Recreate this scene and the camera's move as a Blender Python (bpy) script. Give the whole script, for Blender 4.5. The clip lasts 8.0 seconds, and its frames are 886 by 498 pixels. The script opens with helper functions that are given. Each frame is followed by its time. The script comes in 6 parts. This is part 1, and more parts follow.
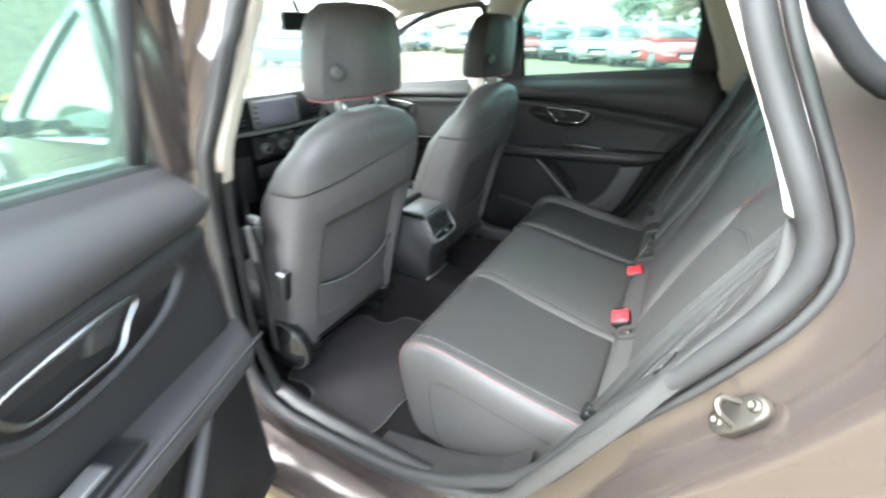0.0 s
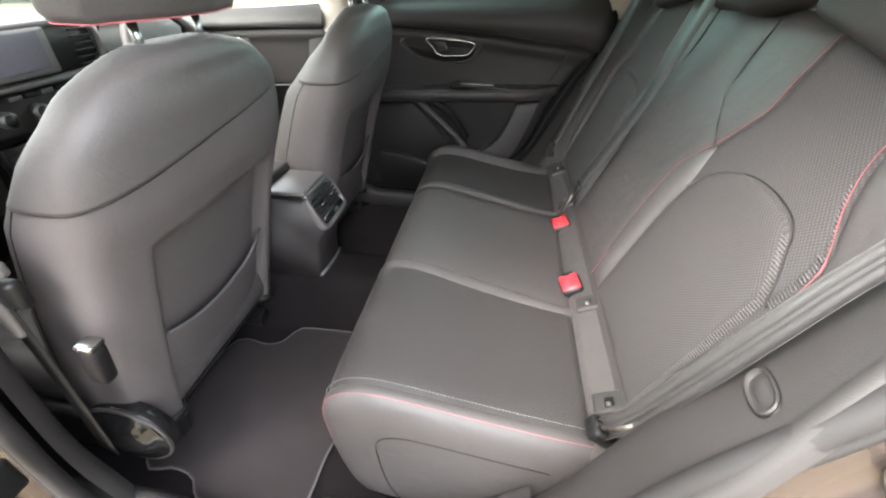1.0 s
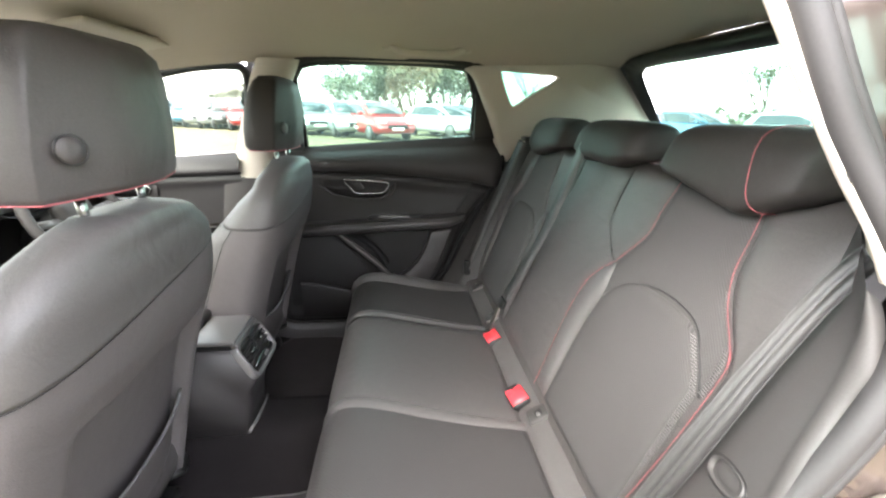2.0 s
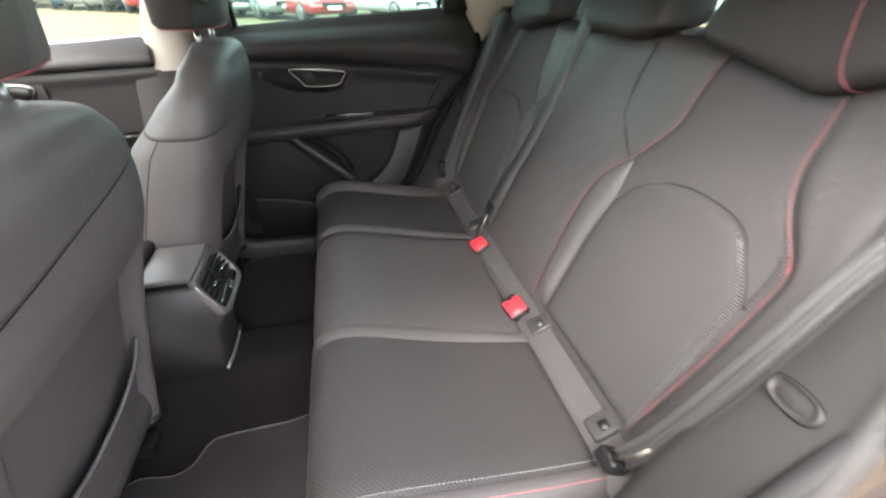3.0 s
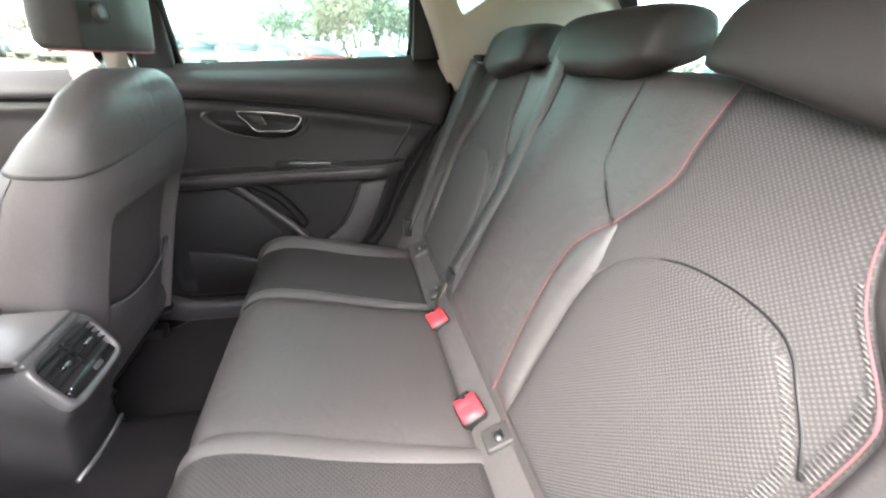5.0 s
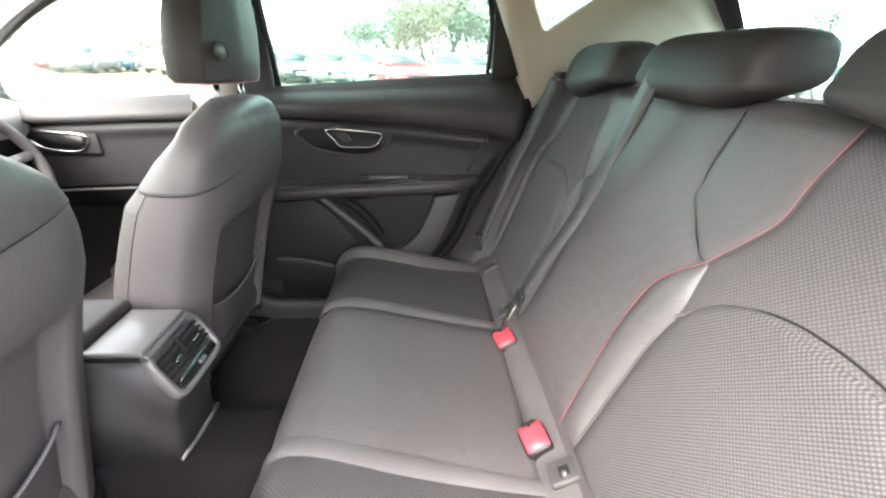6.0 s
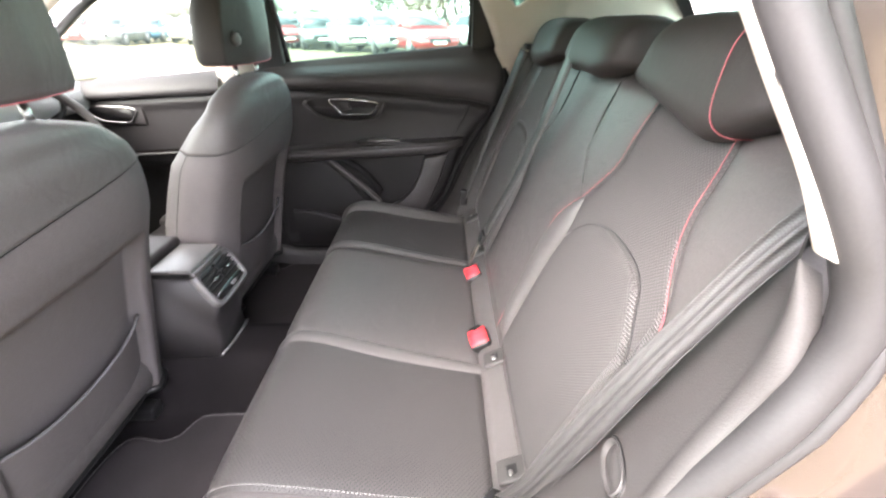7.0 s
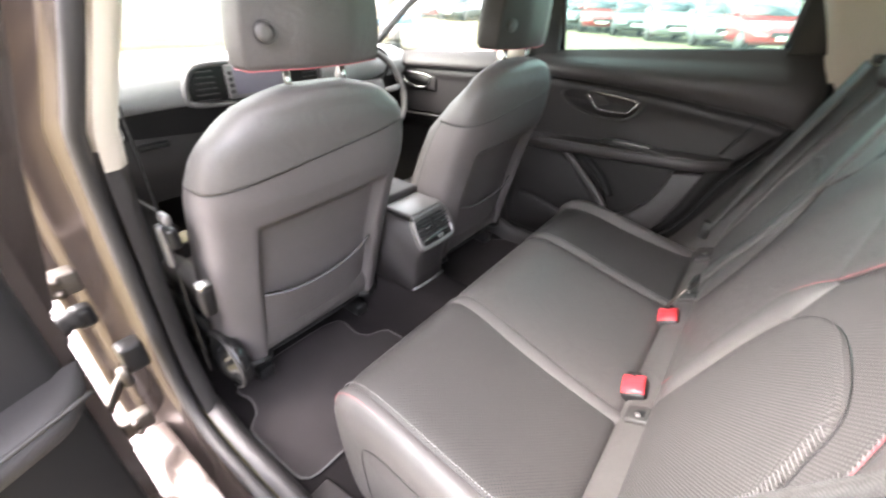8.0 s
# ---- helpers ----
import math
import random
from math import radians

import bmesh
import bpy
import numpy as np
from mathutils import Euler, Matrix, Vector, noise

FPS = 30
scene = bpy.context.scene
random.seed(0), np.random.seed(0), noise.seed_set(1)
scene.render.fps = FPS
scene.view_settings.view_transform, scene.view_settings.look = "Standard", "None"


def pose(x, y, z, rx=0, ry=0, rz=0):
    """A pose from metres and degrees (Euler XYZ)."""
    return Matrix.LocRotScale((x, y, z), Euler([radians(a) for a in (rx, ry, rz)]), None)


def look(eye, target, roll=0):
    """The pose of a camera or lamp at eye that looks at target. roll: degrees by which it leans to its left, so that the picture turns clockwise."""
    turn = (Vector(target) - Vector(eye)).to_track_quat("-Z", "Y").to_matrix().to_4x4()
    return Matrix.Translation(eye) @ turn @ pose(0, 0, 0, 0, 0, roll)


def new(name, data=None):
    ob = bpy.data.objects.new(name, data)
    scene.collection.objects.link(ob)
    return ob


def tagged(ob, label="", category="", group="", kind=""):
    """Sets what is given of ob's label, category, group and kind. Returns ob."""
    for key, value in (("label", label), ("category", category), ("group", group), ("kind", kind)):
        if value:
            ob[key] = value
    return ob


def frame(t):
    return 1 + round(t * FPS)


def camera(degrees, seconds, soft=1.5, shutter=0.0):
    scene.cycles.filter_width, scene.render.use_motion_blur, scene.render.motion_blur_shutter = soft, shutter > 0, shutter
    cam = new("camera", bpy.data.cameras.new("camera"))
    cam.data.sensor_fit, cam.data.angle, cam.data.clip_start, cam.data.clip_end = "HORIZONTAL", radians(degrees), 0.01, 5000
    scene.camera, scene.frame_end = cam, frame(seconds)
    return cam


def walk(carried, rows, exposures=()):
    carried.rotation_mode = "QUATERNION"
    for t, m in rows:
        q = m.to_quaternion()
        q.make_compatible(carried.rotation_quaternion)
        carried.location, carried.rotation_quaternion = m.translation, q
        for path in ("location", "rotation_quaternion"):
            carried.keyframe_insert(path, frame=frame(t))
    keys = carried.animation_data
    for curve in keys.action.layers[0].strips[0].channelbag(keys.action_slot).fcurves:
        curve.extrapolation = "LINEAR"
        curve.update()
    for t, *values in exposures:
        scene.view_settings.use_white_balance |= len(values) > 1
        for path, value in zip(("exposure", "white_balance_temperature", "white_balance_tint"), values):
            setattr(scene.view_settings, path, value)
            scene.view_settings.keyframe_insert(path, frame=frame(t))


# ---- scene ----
cam = camera(95.2, 8.0, soft=2.2, shutter=0.4)
PATH = [
    (0, (-1.338, 0.011, 1.315), (0.2, 0.879, 0.377), 0.0),
    (0.5, (-1.17, 0.185, 1.246), (0.538, 0.558, 0.274), 1.6),
    (1, (-1.073, 0.258, 1.233), (0.554, 0.475, 0.09), 1.4),
    (1.5, (-1.066, 0.294, 1.281), (0.766, 0.195, 0.485), 1.6),
    (1.6, (-1.083, 0.294, 1.287), (0.798, 0.165, 0.62), 2.0),
    (1.7, (-1.102, 0.324, 1.291), (0.797, 0.159, 0.687), 2.5),
    (2.8, (-1.02, 0.396, 1.262), (0.659, -0.034, 0.263), 0.7),
    (3, (-0.942, 0.419, 1.253), (0.689, 0.009, 0.17), 1.1),
    (3.5, (-0.843, 0.348, 1.224), (0.717, 0.049, 0.008), 1.2),
    (4, (-0.802, 0.256, 1.208), (0.772, -0.094, 0.024), 0.6),
    (4.5, (-0.78, 0.223, 1.189), (0.847, -0.247, 0.126), 2.9),
    (4.7, (-0.775, 0.231, 1.167), (0.936, -0.289, 0.271), 4.6),
    (5.8, (-0.739, 0.279, 1.219), (1.072, -0.005, 0.419), 1.5),
    (6, (-0.755, 0.263, 1.218), (1.059, 0.137, 0.385), 1.8),
    (6.5, (-0.852, 0.16, 1.226), (0.972, 0.062, 0.41), 2.3),
    (7, (-1.009, 0.123, 1.268), (0.738, 0.121, 0.293), 0.0),
    (7.5, (-1.009, 0.072, 1.265), (0.663, 0.616, 0.313), 3.6),
    (8, (-0.973, 0.008, 1.288), (0.394, 1.027, 0.242), 2.0),
]
EXPOSURES = [(0, 4.83, 6150, 3), (0.5, 4.6, 6700, 9), (1, 4.68, 6800, 13), (1.5, 4.9, 6800, 11), (3, 4.55, 6800, 16), (3.5, 4.81, 6800, 16), (4.5, 5.31, 6800, 16), (6.5, 5.4, 6800, 16), (7, 5.28, 6850, 19), (8, 5.24, 6900, 18)]
walk(cam, [(t, look(eye, target, roll)) for t, eye, target, roll in PATH], EXPOSURES)

# ---- world, sun ----
world = bpy.data.worlds.new("overcast")
scene.world = world
world.use_nodes = True
wn = world.node_tree
sky = wn.nodes.new("ShaderNodeTexSky")
sky.sky_type, sky.sun_disc = "NISHITA", False
sky.sun_elevation, sky.sun_rotation = radians(49), radians(-52)
sky.air_density, sky.dust_density, sky.ozone_density = 1.0, 1.5, 1.0
veil = wn.nodes.new("ShaderNodeHueSaturation")
veil.inputs["Saturation"].default_value = 0.35
wn.links.new(sky.outputs["Color"], veil.inputs["Color"])
wn.links.new(veil.outputs["Color"], wn.nodes["Background"].inputs["Color"])
wn.nodes["Background"].inputs["Strength"].default_value = 0.15
sun = new("sun", bpy.data.lights.new("sun", "SUN"))
sun.data.energy, sun.data.angle, sun.data.color = 0.6, radians(95), (1.0, 0.97, 0.93)
sun.matrix_world = look((-4.9, 3.8, 7.1), (0, 0, 0))

# ---- materials ----


def material(name, colour, rough=0.5, metal=0.0, vary=0.15, grain=180.0, bump=0.15, big=4.0, coat=0.0, wear=0.1, crumple=0.0, gloss=0.5):
    """A surface with large and small variation of tone and a fine relief."""
    m = bpy.data.materials.new(name)
    m.use_nodes = True
    t, bs = m.node_tree, m.node_tree.nodes["Principled BSDF"]
    co = t.nodes.new("ShaderNodeTexCoord")
    n1, n2 = t.nodes.new("ShaderNodeTexNoise"), t.nodes.new("ShaderNodeTexNoise")
    n1.inputs["Scale"].default_value, n2.inputs["Scale"].default_value = big, grain
    n1.inputs["Detail"].default_value, n2.inputs["Detail"].default_value = 4, 3
    for n in (n1, n2):
        t.links.new(co.outputs["Object"], n.inputs["Vector"])
    add = t.nodes.new("ShaderNodeMath")
    add.operation = "ADD"
    t.links.new(n1.outputs["Fac"], add.inputs[0])
    t.links.new(n2.outputs["Fac"], add.inputs[1])
    ramp = t.nodes.new("ShaderNodeMapRange")
    ramp.inputs["From Min"].default_value, ramp.inputs["From Max"].default_value = 0.6, 1.4
    ramp.inputs["To Min"].default_value, ramp.inputs["To Max"].default_value = 1 - vary, 1 + vary
    t.links.new(add.outputs[0], ramp.inputs["Value"])
    mul = t.nodes.new("ShaderNodeVectorMath")
    mul.operation = "SCALE"
    mul.inputs[0].default_value = colour[:3]
    t.links.new(ramp.outputs["Result"], mul.inputs["Scale"])
    t.links.new(mul.outputs["Vector"], bs.inputs["Base Color"])
    rr = t.nodes.new("ShaderNodeMapRange")
    rr.inputs["To Min"].default_value, rr.inputs["To Max"].default_value = max(rough - wear, 0.03), min(rough + wear, 1)
    t.links.new(n1.outputs["Fac"], rr.inputs["Value"])
    t.links.new(rr.outputs["Result"], bs.inputs["Roughness"])
    bs.inputs["Metallic"].default_value = metal
    bs.inputs["Specular IOR Level"].default_value = gloss
    bs.inputs["Coat Weight"].default_value = coat
    bs.inputs["Coat Roughness"].default_value = 0.08
    if bump:
        b = t.nodes.new("ShaderNodeBump")
        b.inputs["Strength"].default_value, b.inputs["Distance"].default_value = bump, 0.001
        t.links.new(n2.outputs["Fac"], b.inputs["Height"])
        t.links.new(b.outputs["Normal"], bs.inputs["Normal"])
        if crumple:
            # soft wrinkles, a few centimetres across
            n3, b2 = t.nodes.new("ShaderNodeTexNoise"), t.nodes.new("ShaderNodeBump")
            n3.inputs["Scale"].default_value, n3.inputs["Detail"].default_value, n3.inputs["Distortion"].default_value = 17.0, 3.0, 1.2
            b2.inputs["Strength"].default_value, b2.inputs["Distance"].default_value = crumple, 0.01
            t.links.new(co.outputs["Object"], n3.inputs["Vector"])
            t.links.new(n3.outputs["Fac"], b2.inputs["Height"])
            t.links.new(b.outputs["Normal"], b2.inputs["Normal"])
            t.links.new(b2.outputs["Normal"], bs.inputs["Normal"])
    return m


def weave(name, dark, light, rough, pitch_u, pitch_v, axes, cut=0.35, relief=0.5, holes=False, gloss=0.15):
    """Rows of threads or of holes, pitch in metres along two object axes."""
    m = material(name, dark, rough, vary=0.12, grain=300, bump=0.0, gloss=gloss)
    t, bs = m.node_tree, m.node_tree.nodes["Principled BSDF"]
    co = t.nodes.new("ShaderNodeTexCoord")
    sep = t.nodes.new("ShaderNodeSeparateXYZ")
    t.links.new(co.outputs["Object"], sep.inputs[0])
    waves = []
    for axis, pitch, shift in ((axes[0], pitch_u, 0.0), (axes[1], pitch_v, 0.4)):
        mu = t.nodes.new("ShaderNodeMath")
        mu.operation = "MULTIPLY_ADD"
        mu.inputs[1].default_value, mu.inputs[2].default_value = 2 * math.pi / pitch, shift
        t.links.new(sep.outputs[axis], mu.inputs[0])
        si = t.nodes.new("ShaderNodeMath")
        si.operation = "SINE"
        t.links.new(mu.outputs[0], si.inputs[0])
        waves.append(si)
    both = t.nodes.new("ShaderNodeMath")
    both.operation = "MULTIPLY"
    t.links.new(waves[0].outputs[0], both.inputs[0])
    t.links.new(waves[1].outputs[0], both.inputs[1])
    edge = t.nodes.new("ShaderNodeMapRange")
    edge.interpolation_type = "SMOOTHSTEP"
    edge.inputs["From Min"].default_value, edge.inputs["From Max"].default_value = cut, cut + 0.4
    t.links.new(both.outputs[0], edge.inputs["Value"])
    mix = t.nodes.new("ShaderNodeMix")
    mix.data_type = "RGBA"
    base = bs.inputs["Base Color"].links[0].from_socket
    t.links.new(edge.outputs["Result"], mix.inputs["Factor"])
    t.links.new(base, mix.inputs["A"])
    mix.inputs["B"].default_value = (*light, 1)
    t.links.new(mix.outputs["Result"], bs.inputs["Base Color"])
    b = t.nodes.new("ShaderNodeBump")
    b.inputs["Strength"].default_value, b.inputs["Distance"].default_value = relief, 0.0012
    b.invert = holes
    t.links.new(edge.outputs["Result"], b.inputs["Height"])
    t.links.new(b.outputs["Normal"], bs.inputs["Normal"])
    return m


def glass(name, tint, haze=0.02):
    m = bpy.data.materials.new(name)
    m.use_nodes = True
    t = m.node_tree
    bs = t.nodes["Principled BSDF"]
    t.nodes.remove(bs)
    out = t.nodes["Material Output"]
    tr, gl, mixer, lw = (t.nodes.new(k) for k in ("ShaderNodeBsdfTransparent", "ShaderNodeBsdfGlossy", "ShaderNodeMixShader", "ShaderNodeLayerWeight"))
    tr.inputs["Color"].default_value = (*tint, 1)
    gl.inputs["Roughness"].default_value = 0.02
    lw.inputs["Blend"].default_value = 0.5
    steep, lift = t.nodes.new("ShaderNodeMath"), t.nodes.new("ShaderNodeMath")
    steep.operation, lift.operation = "POWER", "MULTIPLY_ADD"
    steep.inputs[1].default_value = 5.0
    lift.inputs[1].default_value, lift.inputs[2].default_value = 0.92, 0.08
    t.links.new(lw.outputs["Facing"], steep.inputs[0])
    t.links.new(steep.outputs[0], lift.inputs[0])
    t.links.new(lift.outputs[0], mixer.inputs[0])
    t.links.new(tr.outputs[0], mixer.inputs[1])
    t.links.new(gl.outputs[0], mixer.inputs[2])
    # a translucent film stands in for the pale haze over the windows
    film, coat = t.nodes.new("ShaderNodeBsdfTranslucent"), t.nodes.new("ShaderNodeMixShader")
    film.inputs["Color"].default_value = (0.55, 0.86, 0.74, 1)
    coat.inputs[0].default_value = haze
    t.links.new(mixer.outputs[0], coat.inputs[1])
    t.links.new(film.outputs[0], coat.inputs[2])
    t.links.new(coat.outputs[0], out.inputs["Surface"])
    return m


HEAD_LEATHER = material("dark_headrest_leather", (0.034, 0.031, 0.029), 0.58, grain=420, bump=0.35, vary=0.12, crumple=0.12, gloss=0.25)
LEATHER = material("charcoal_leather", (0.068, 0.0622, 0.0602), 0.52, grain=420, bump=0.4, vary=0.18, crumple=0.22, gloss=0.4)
LEATHER_SOFT = material("grey_leather", (0.068, 0.063, 0.061), 0.54, grain=420, bump=0.35, vary=0.16, crumple=0.2)
# pads and cushion: their shade is put into darker copies of the leather
PERFORATED = weave("perforated_leather", (0.041, 0.0378, 0.0367), (0.008, 0.011, 0.011), 0.42, 0.0085, 0.0085, ("X", "Y"), 0.32, 0.8, True, 0.22)
CUSHION = material("shaded_seat_leather", (0.052, 0.048, 0.0465), 0.46, grain=420, bump=0.4, vary=0.18, crumple=0.16, gloss=0.35)
MESH_CLOTH = weave("coarse_woven_cloth", (0.053, 0.0495, 0.0486), (0.086, 0.0815, 0.079), 0.8, 0.0064, 0.0064, ("X", "Z"), 0.0, 0.45)
FINE_CLOTH = weave("fine_ribbed_cloth", (0.045, 0.0424, 0.0416), (0.089, 0.0845, 0.082), 0.8, 0.0060, 0.0060, ("X", "Z"), -0.1, 0.8)
BACKPANEL = material("seat_back_cloth", (0.086, 0.0775, 0.0763), 0.62, grain=420, bump=0.5, crumple=0.14, gloss=0.3)
PLASTIC = material("dark_grained_plastic", (0.016, 0.0145, 0.0145), 0.5, grain=500, bump=0.4, vary=0.08, gloss=0.45)
SOFT_PLASTIC = material("soft_touch_plastic", (0.027, 0.0245, 0.0245), 0.52, grain=500, bump=0.4, vary=0.1, gloss=0.4)
TRIM_GREY = material("grey_trim_plastic", (0.040, 0.0375, 0.036), 0.5, grain=500, bump=0.35, vary=0.08, gloss=0.3)
# door inset and lower trim: the cabin's shade is put into these blacks
INSET = material("shaded_inset_leather", (0.016, 0.0149, 0.0149), 0.5, grain=420, bump=0.4, vary=0.1, gloss=0.3)
LOWER = material("black_and_shaded_plastic", (0.0098, 0.0092, 0.0092), 0.55, grain=500, bump=0.4, vary=0.1, gloss=0.2)
BLACK = material("black_plastic", (0.010, 0.010, 0.010), 0.38, grain=400, bump=0.1, gloss=0.25)
GLOSS = material("gloss_black", (0.01, 0.01, 0.01), 0.12, bump=0.0)
CARPET = material("black_carpet", (0.0105, 0.0093, 0.0097), 0.95, grain=700, bump=1.0, vary=0.35, gloss=0.03)
MAT = material("needle_felt_mat", (0.028, 0.0251, 0.0256), 0.95, grain=900, bump=1.0, vary=0.35, gloss=0.03)
EDGING = material("grey_edging_tape", (0.085, 0.082, 0.082), 0.7, grain=900, bump=0.4)
RED_THREAD = material("red_stitching", (0.36, 0.095, 0.105), 0.75, grain=900, bump=0.5)
GREY_THREAD = material("pale_stitching", (0.24, 0.232, 0.225), 0.6, grain=900, bump=0.5)
RIB = material("pale_cloth_rib", (0.18, 0.174, 0.169), 0.7, grain=900, bump=0.5)
RED_PLASTIC = material("red_plastic", (0.62, 0.035, 0.045), 0.4, grain=300, bump=0.1)
BEIGE = material("pale_beige_trim", (0.52, 0.47, 0.40), 0.7, grain=400, bump=0.3, vary=0.06)
LINER = material("beige_headliner_cloth", (0.50, 0.44, 0.36), 0.9, grain=600, bump=0.5, vary=0.06)
PAINT = material("brown_grey_metallic_paint", (0.090, 0.071, 0.063), 0.2, metal=0.6, grain=1500, bump=0.0, vary=0.05, big=1.2, coat=0.5, wear=0.01)
RUBBER = material("rubber_seal", (0.024, 0.0228, 0.0226), 0.58, grain=300, bump=0.2, gloss=0.35)
RUBBER_BLACK = material("black_rubber", (0.006, 0.006, 0.006), 0.7, grain=300, bump=0.2, gloss=0.15)
CHROME = material("satin_chrome", (0.36, 0.355, 0.35), 0.26, metal=1.0, grain=300, bump=0.0, wear=0.05)
STEEL = material("zinc_plated_steel", (0.145, 0.13, 0.114), 0.5, metal=1.0, grain=200, bump=0.1)
SILVER = material("silver_painted_plastic", (0.16, 0.155, 0.152), 0.38, metal=0.5, grain=600, bump=0.05)
WEBBING = weave("grey_webbing", (0.027, 0.0263, 0.0255), (0.052, 0.051, 0.0495), 0.46, 0.004, 0.003, ("X", "Z"), 0.0, 0.3, False, 0.55)
GLASS = glass("green_tinted_glass", (0.28, 0.45, 0.385))
CLEAR = glass("clear_glass", (0.52, 0.56, 0.51))
# the glare on the screen is put into this violet-grey base colour
SCREEN = material("screen_glare_glass", (0.16, 0.15, 0.18), 0.15, bump=0.0)
HATCH_DARK = material("dark_window_band", (0.02, 0.022, 0.022), 0.3, bump=0.0)

# ---- building helpers ----
ORIGIN = {}


def thing(name, at, label, category, group="", kind="", m=None):
    ob = new(name)
    ob.empty_display_size = 0.05
    ob.matrix_world = Matrix.Translation(at) if m is None else m
    ORIGIN[ob] = Vector(at)
    return tagged(ob, label, category, group, kind)


def part(name, bm, mat, parent, label="", smooth=True, flip=False):
    """Links a bmesh, made in the place's axes, as one mesh under its thing or part."""
    at = ORIGIN[parent]
    bm.transform(Matrix.Translation(-at))
    if flip:
        bmesh.ops.reverse_faces(bm, faces=bm.faces)
    me = bpy.data.meshes.new(name)
    bm.to_mesh(me)
    bm.free()
    me.materials.append(mat)
    if smooth:
        me.polygons.foreach_set("use_smooth", [True] * len(me.polygons))
    ob = new(name, me)
    ob.parent = parent
    ORIGIN[ob] = at
    return tagged(ob, label)


def lone(name, bm, mat, label, category, group="", kind="", smooth=True):
    """A thing of one mesh."""
    me = bpy.data.meshes.new(name)
    bm.to_mesh(me)
    bm.free()
    me.materials.append(mat)
    if smooth:
        me.polygons.foreach_set("use_smooth", [True] * len(me.polygons))
    return tagged(new(name, me), label, category, group, kind)


def loft(rings, closed=True, caps=True, loop=False):
    bm = bmesh.new()
    vs = [[bm.verts.new(p) for p in ring] for ring in rings]
    n = len(rings[0])
    pairs = list(zip(vs, vs[1:])) + ([(vs[-1], vs[0])] if loop else [])
    for a, b in pairs:
        for i in range(n if closed else n - 1):
            j = (i + 1) % n
            bm.faces.new((a[i], a[j], b[j], b[i]))
    if caps and closed and not loop:
        bm.faces.new(vs[0][::-1])
        bm.faces.new(vs[-1])
    bmesh.ops.recalc_face_normals(bm, faces=bm.faces)
    return bm


def sheet(rows, thick=0.0, away=None):
    """An open surface through rows of points; with thick, a solid one (towards away)."""
    bm = bmesh.new()
    vs = [[bm.verts.new(p) for p in row] for row in rows]
    for a, b in zip(vs, vs[1:]):
        for i in range(len(a) - 1):
            bm.faces.new((a[i], a[i + 1], b[i + 1], b[i]))
    if thick:
        bm.normal_update()
        d = Vector(away) * thick
        geo = bmesh.ops.extrude_face_region(bm, geom=bm.faces[:])
        bmesh.ops.translate(bm, verts=[v for v in geo["geom"] if isinstance(v, bmesh.types.BMVert)], vec=d)
        bmesh.ops.recalc_face_normals(bm, faces=bm.faces)
    return bm


def rbox(c, s, r=0.01, m=None, seg=3):
    """A box with rounded edges: centre, size, radius."""
    bm = bmesh.new()
    bmesh.ops.create_cube(bm, size=1, matrix=Matrix.Diagonal((*s, 1)))
    if r:
        bmesh.ops.bevel(bm, geom=bm.edges[:], offset=min(r, min(s) * 0.49), segments=seg, profile=0.5, affect="EDGES")
    bm.transform(Matrix.Translation(c) @ (m or Matrix()))
    return bm


def prism(poly, axis, a, b, r=0.0, seg=2):
    """A flat outline, in the two axes other than the named one, drawn out from a to b."""
    k = "xyz".index(axis)

    def at(p, v):
        q = [p[0], p[1]]
        q.insert(k, v)
        return q

    bm = bmesh.new()
    f = bm.faces.new([bm.verts.new(at(p, a)) for p in poly])
    geo = bmesh.ops.extrude_face_region(bm, geom=[f])
    d = [0, 0, 0]
    d[k] = b - a
    bmesh.ops.translate(bm, verts=[v for v in geo["geom"] if isinstance(v, bmesh.types.BMVert)], vec=d)
    bmesh.ops.recalc_face_normals(bm, faces=bm.faces)
    if r:
        bmesh.ops.bevel(bm, geom=bm.edges[:], offset=r, segments=seg, profile=0.5, affect="EDGES", clamp_overlap=True)
    return bm


def curve(pts, n):
    """n points evenly spaced by parameter on a smooth line through a few points."""
    p = [Vector(q) for q in pts]
    out = []
    for k in range(n):
        s = k / (n - 1) * (len(p) - 1)
        i = min(int(s), len(p) - 2)
        f = s - i
        a, b, c, d = p[max(i - 1, 0)], p[i], p[i + 1], p[min(i + 2, len(p) - 1)]
        out.append(0.5 * ((2 * b) + (c - a) * f + (2 * a - 5 * b + 4 * c - d) * f * f + (3 * b - a - 3 * c + d) * f**3))
    return out


def ring_curve(pts, n):
    p = [Vector(q) for q in pts]
    long = curve([p[-1]] + p + [p[0], p[1]], (len(p) + 2) * 24 + 1)[24:-24 - 0]
    long = long[: len(p) * 24 + 1]
    step = np.cumsum([0] + [(b - a).length for a, b in zip(long, long[1:])])
    out = []
    for k in range(n):
        s = step[-1] * k / n
        i = min(int(np.searchsorted(step, s, side="right")) - 1, len(long) - 2)
        f = (s - step[i]) / max(step[i + 1] - step[i], 1e-9)
        out.append(long[i].lerp(long[i + 1], float(f)))
    return out


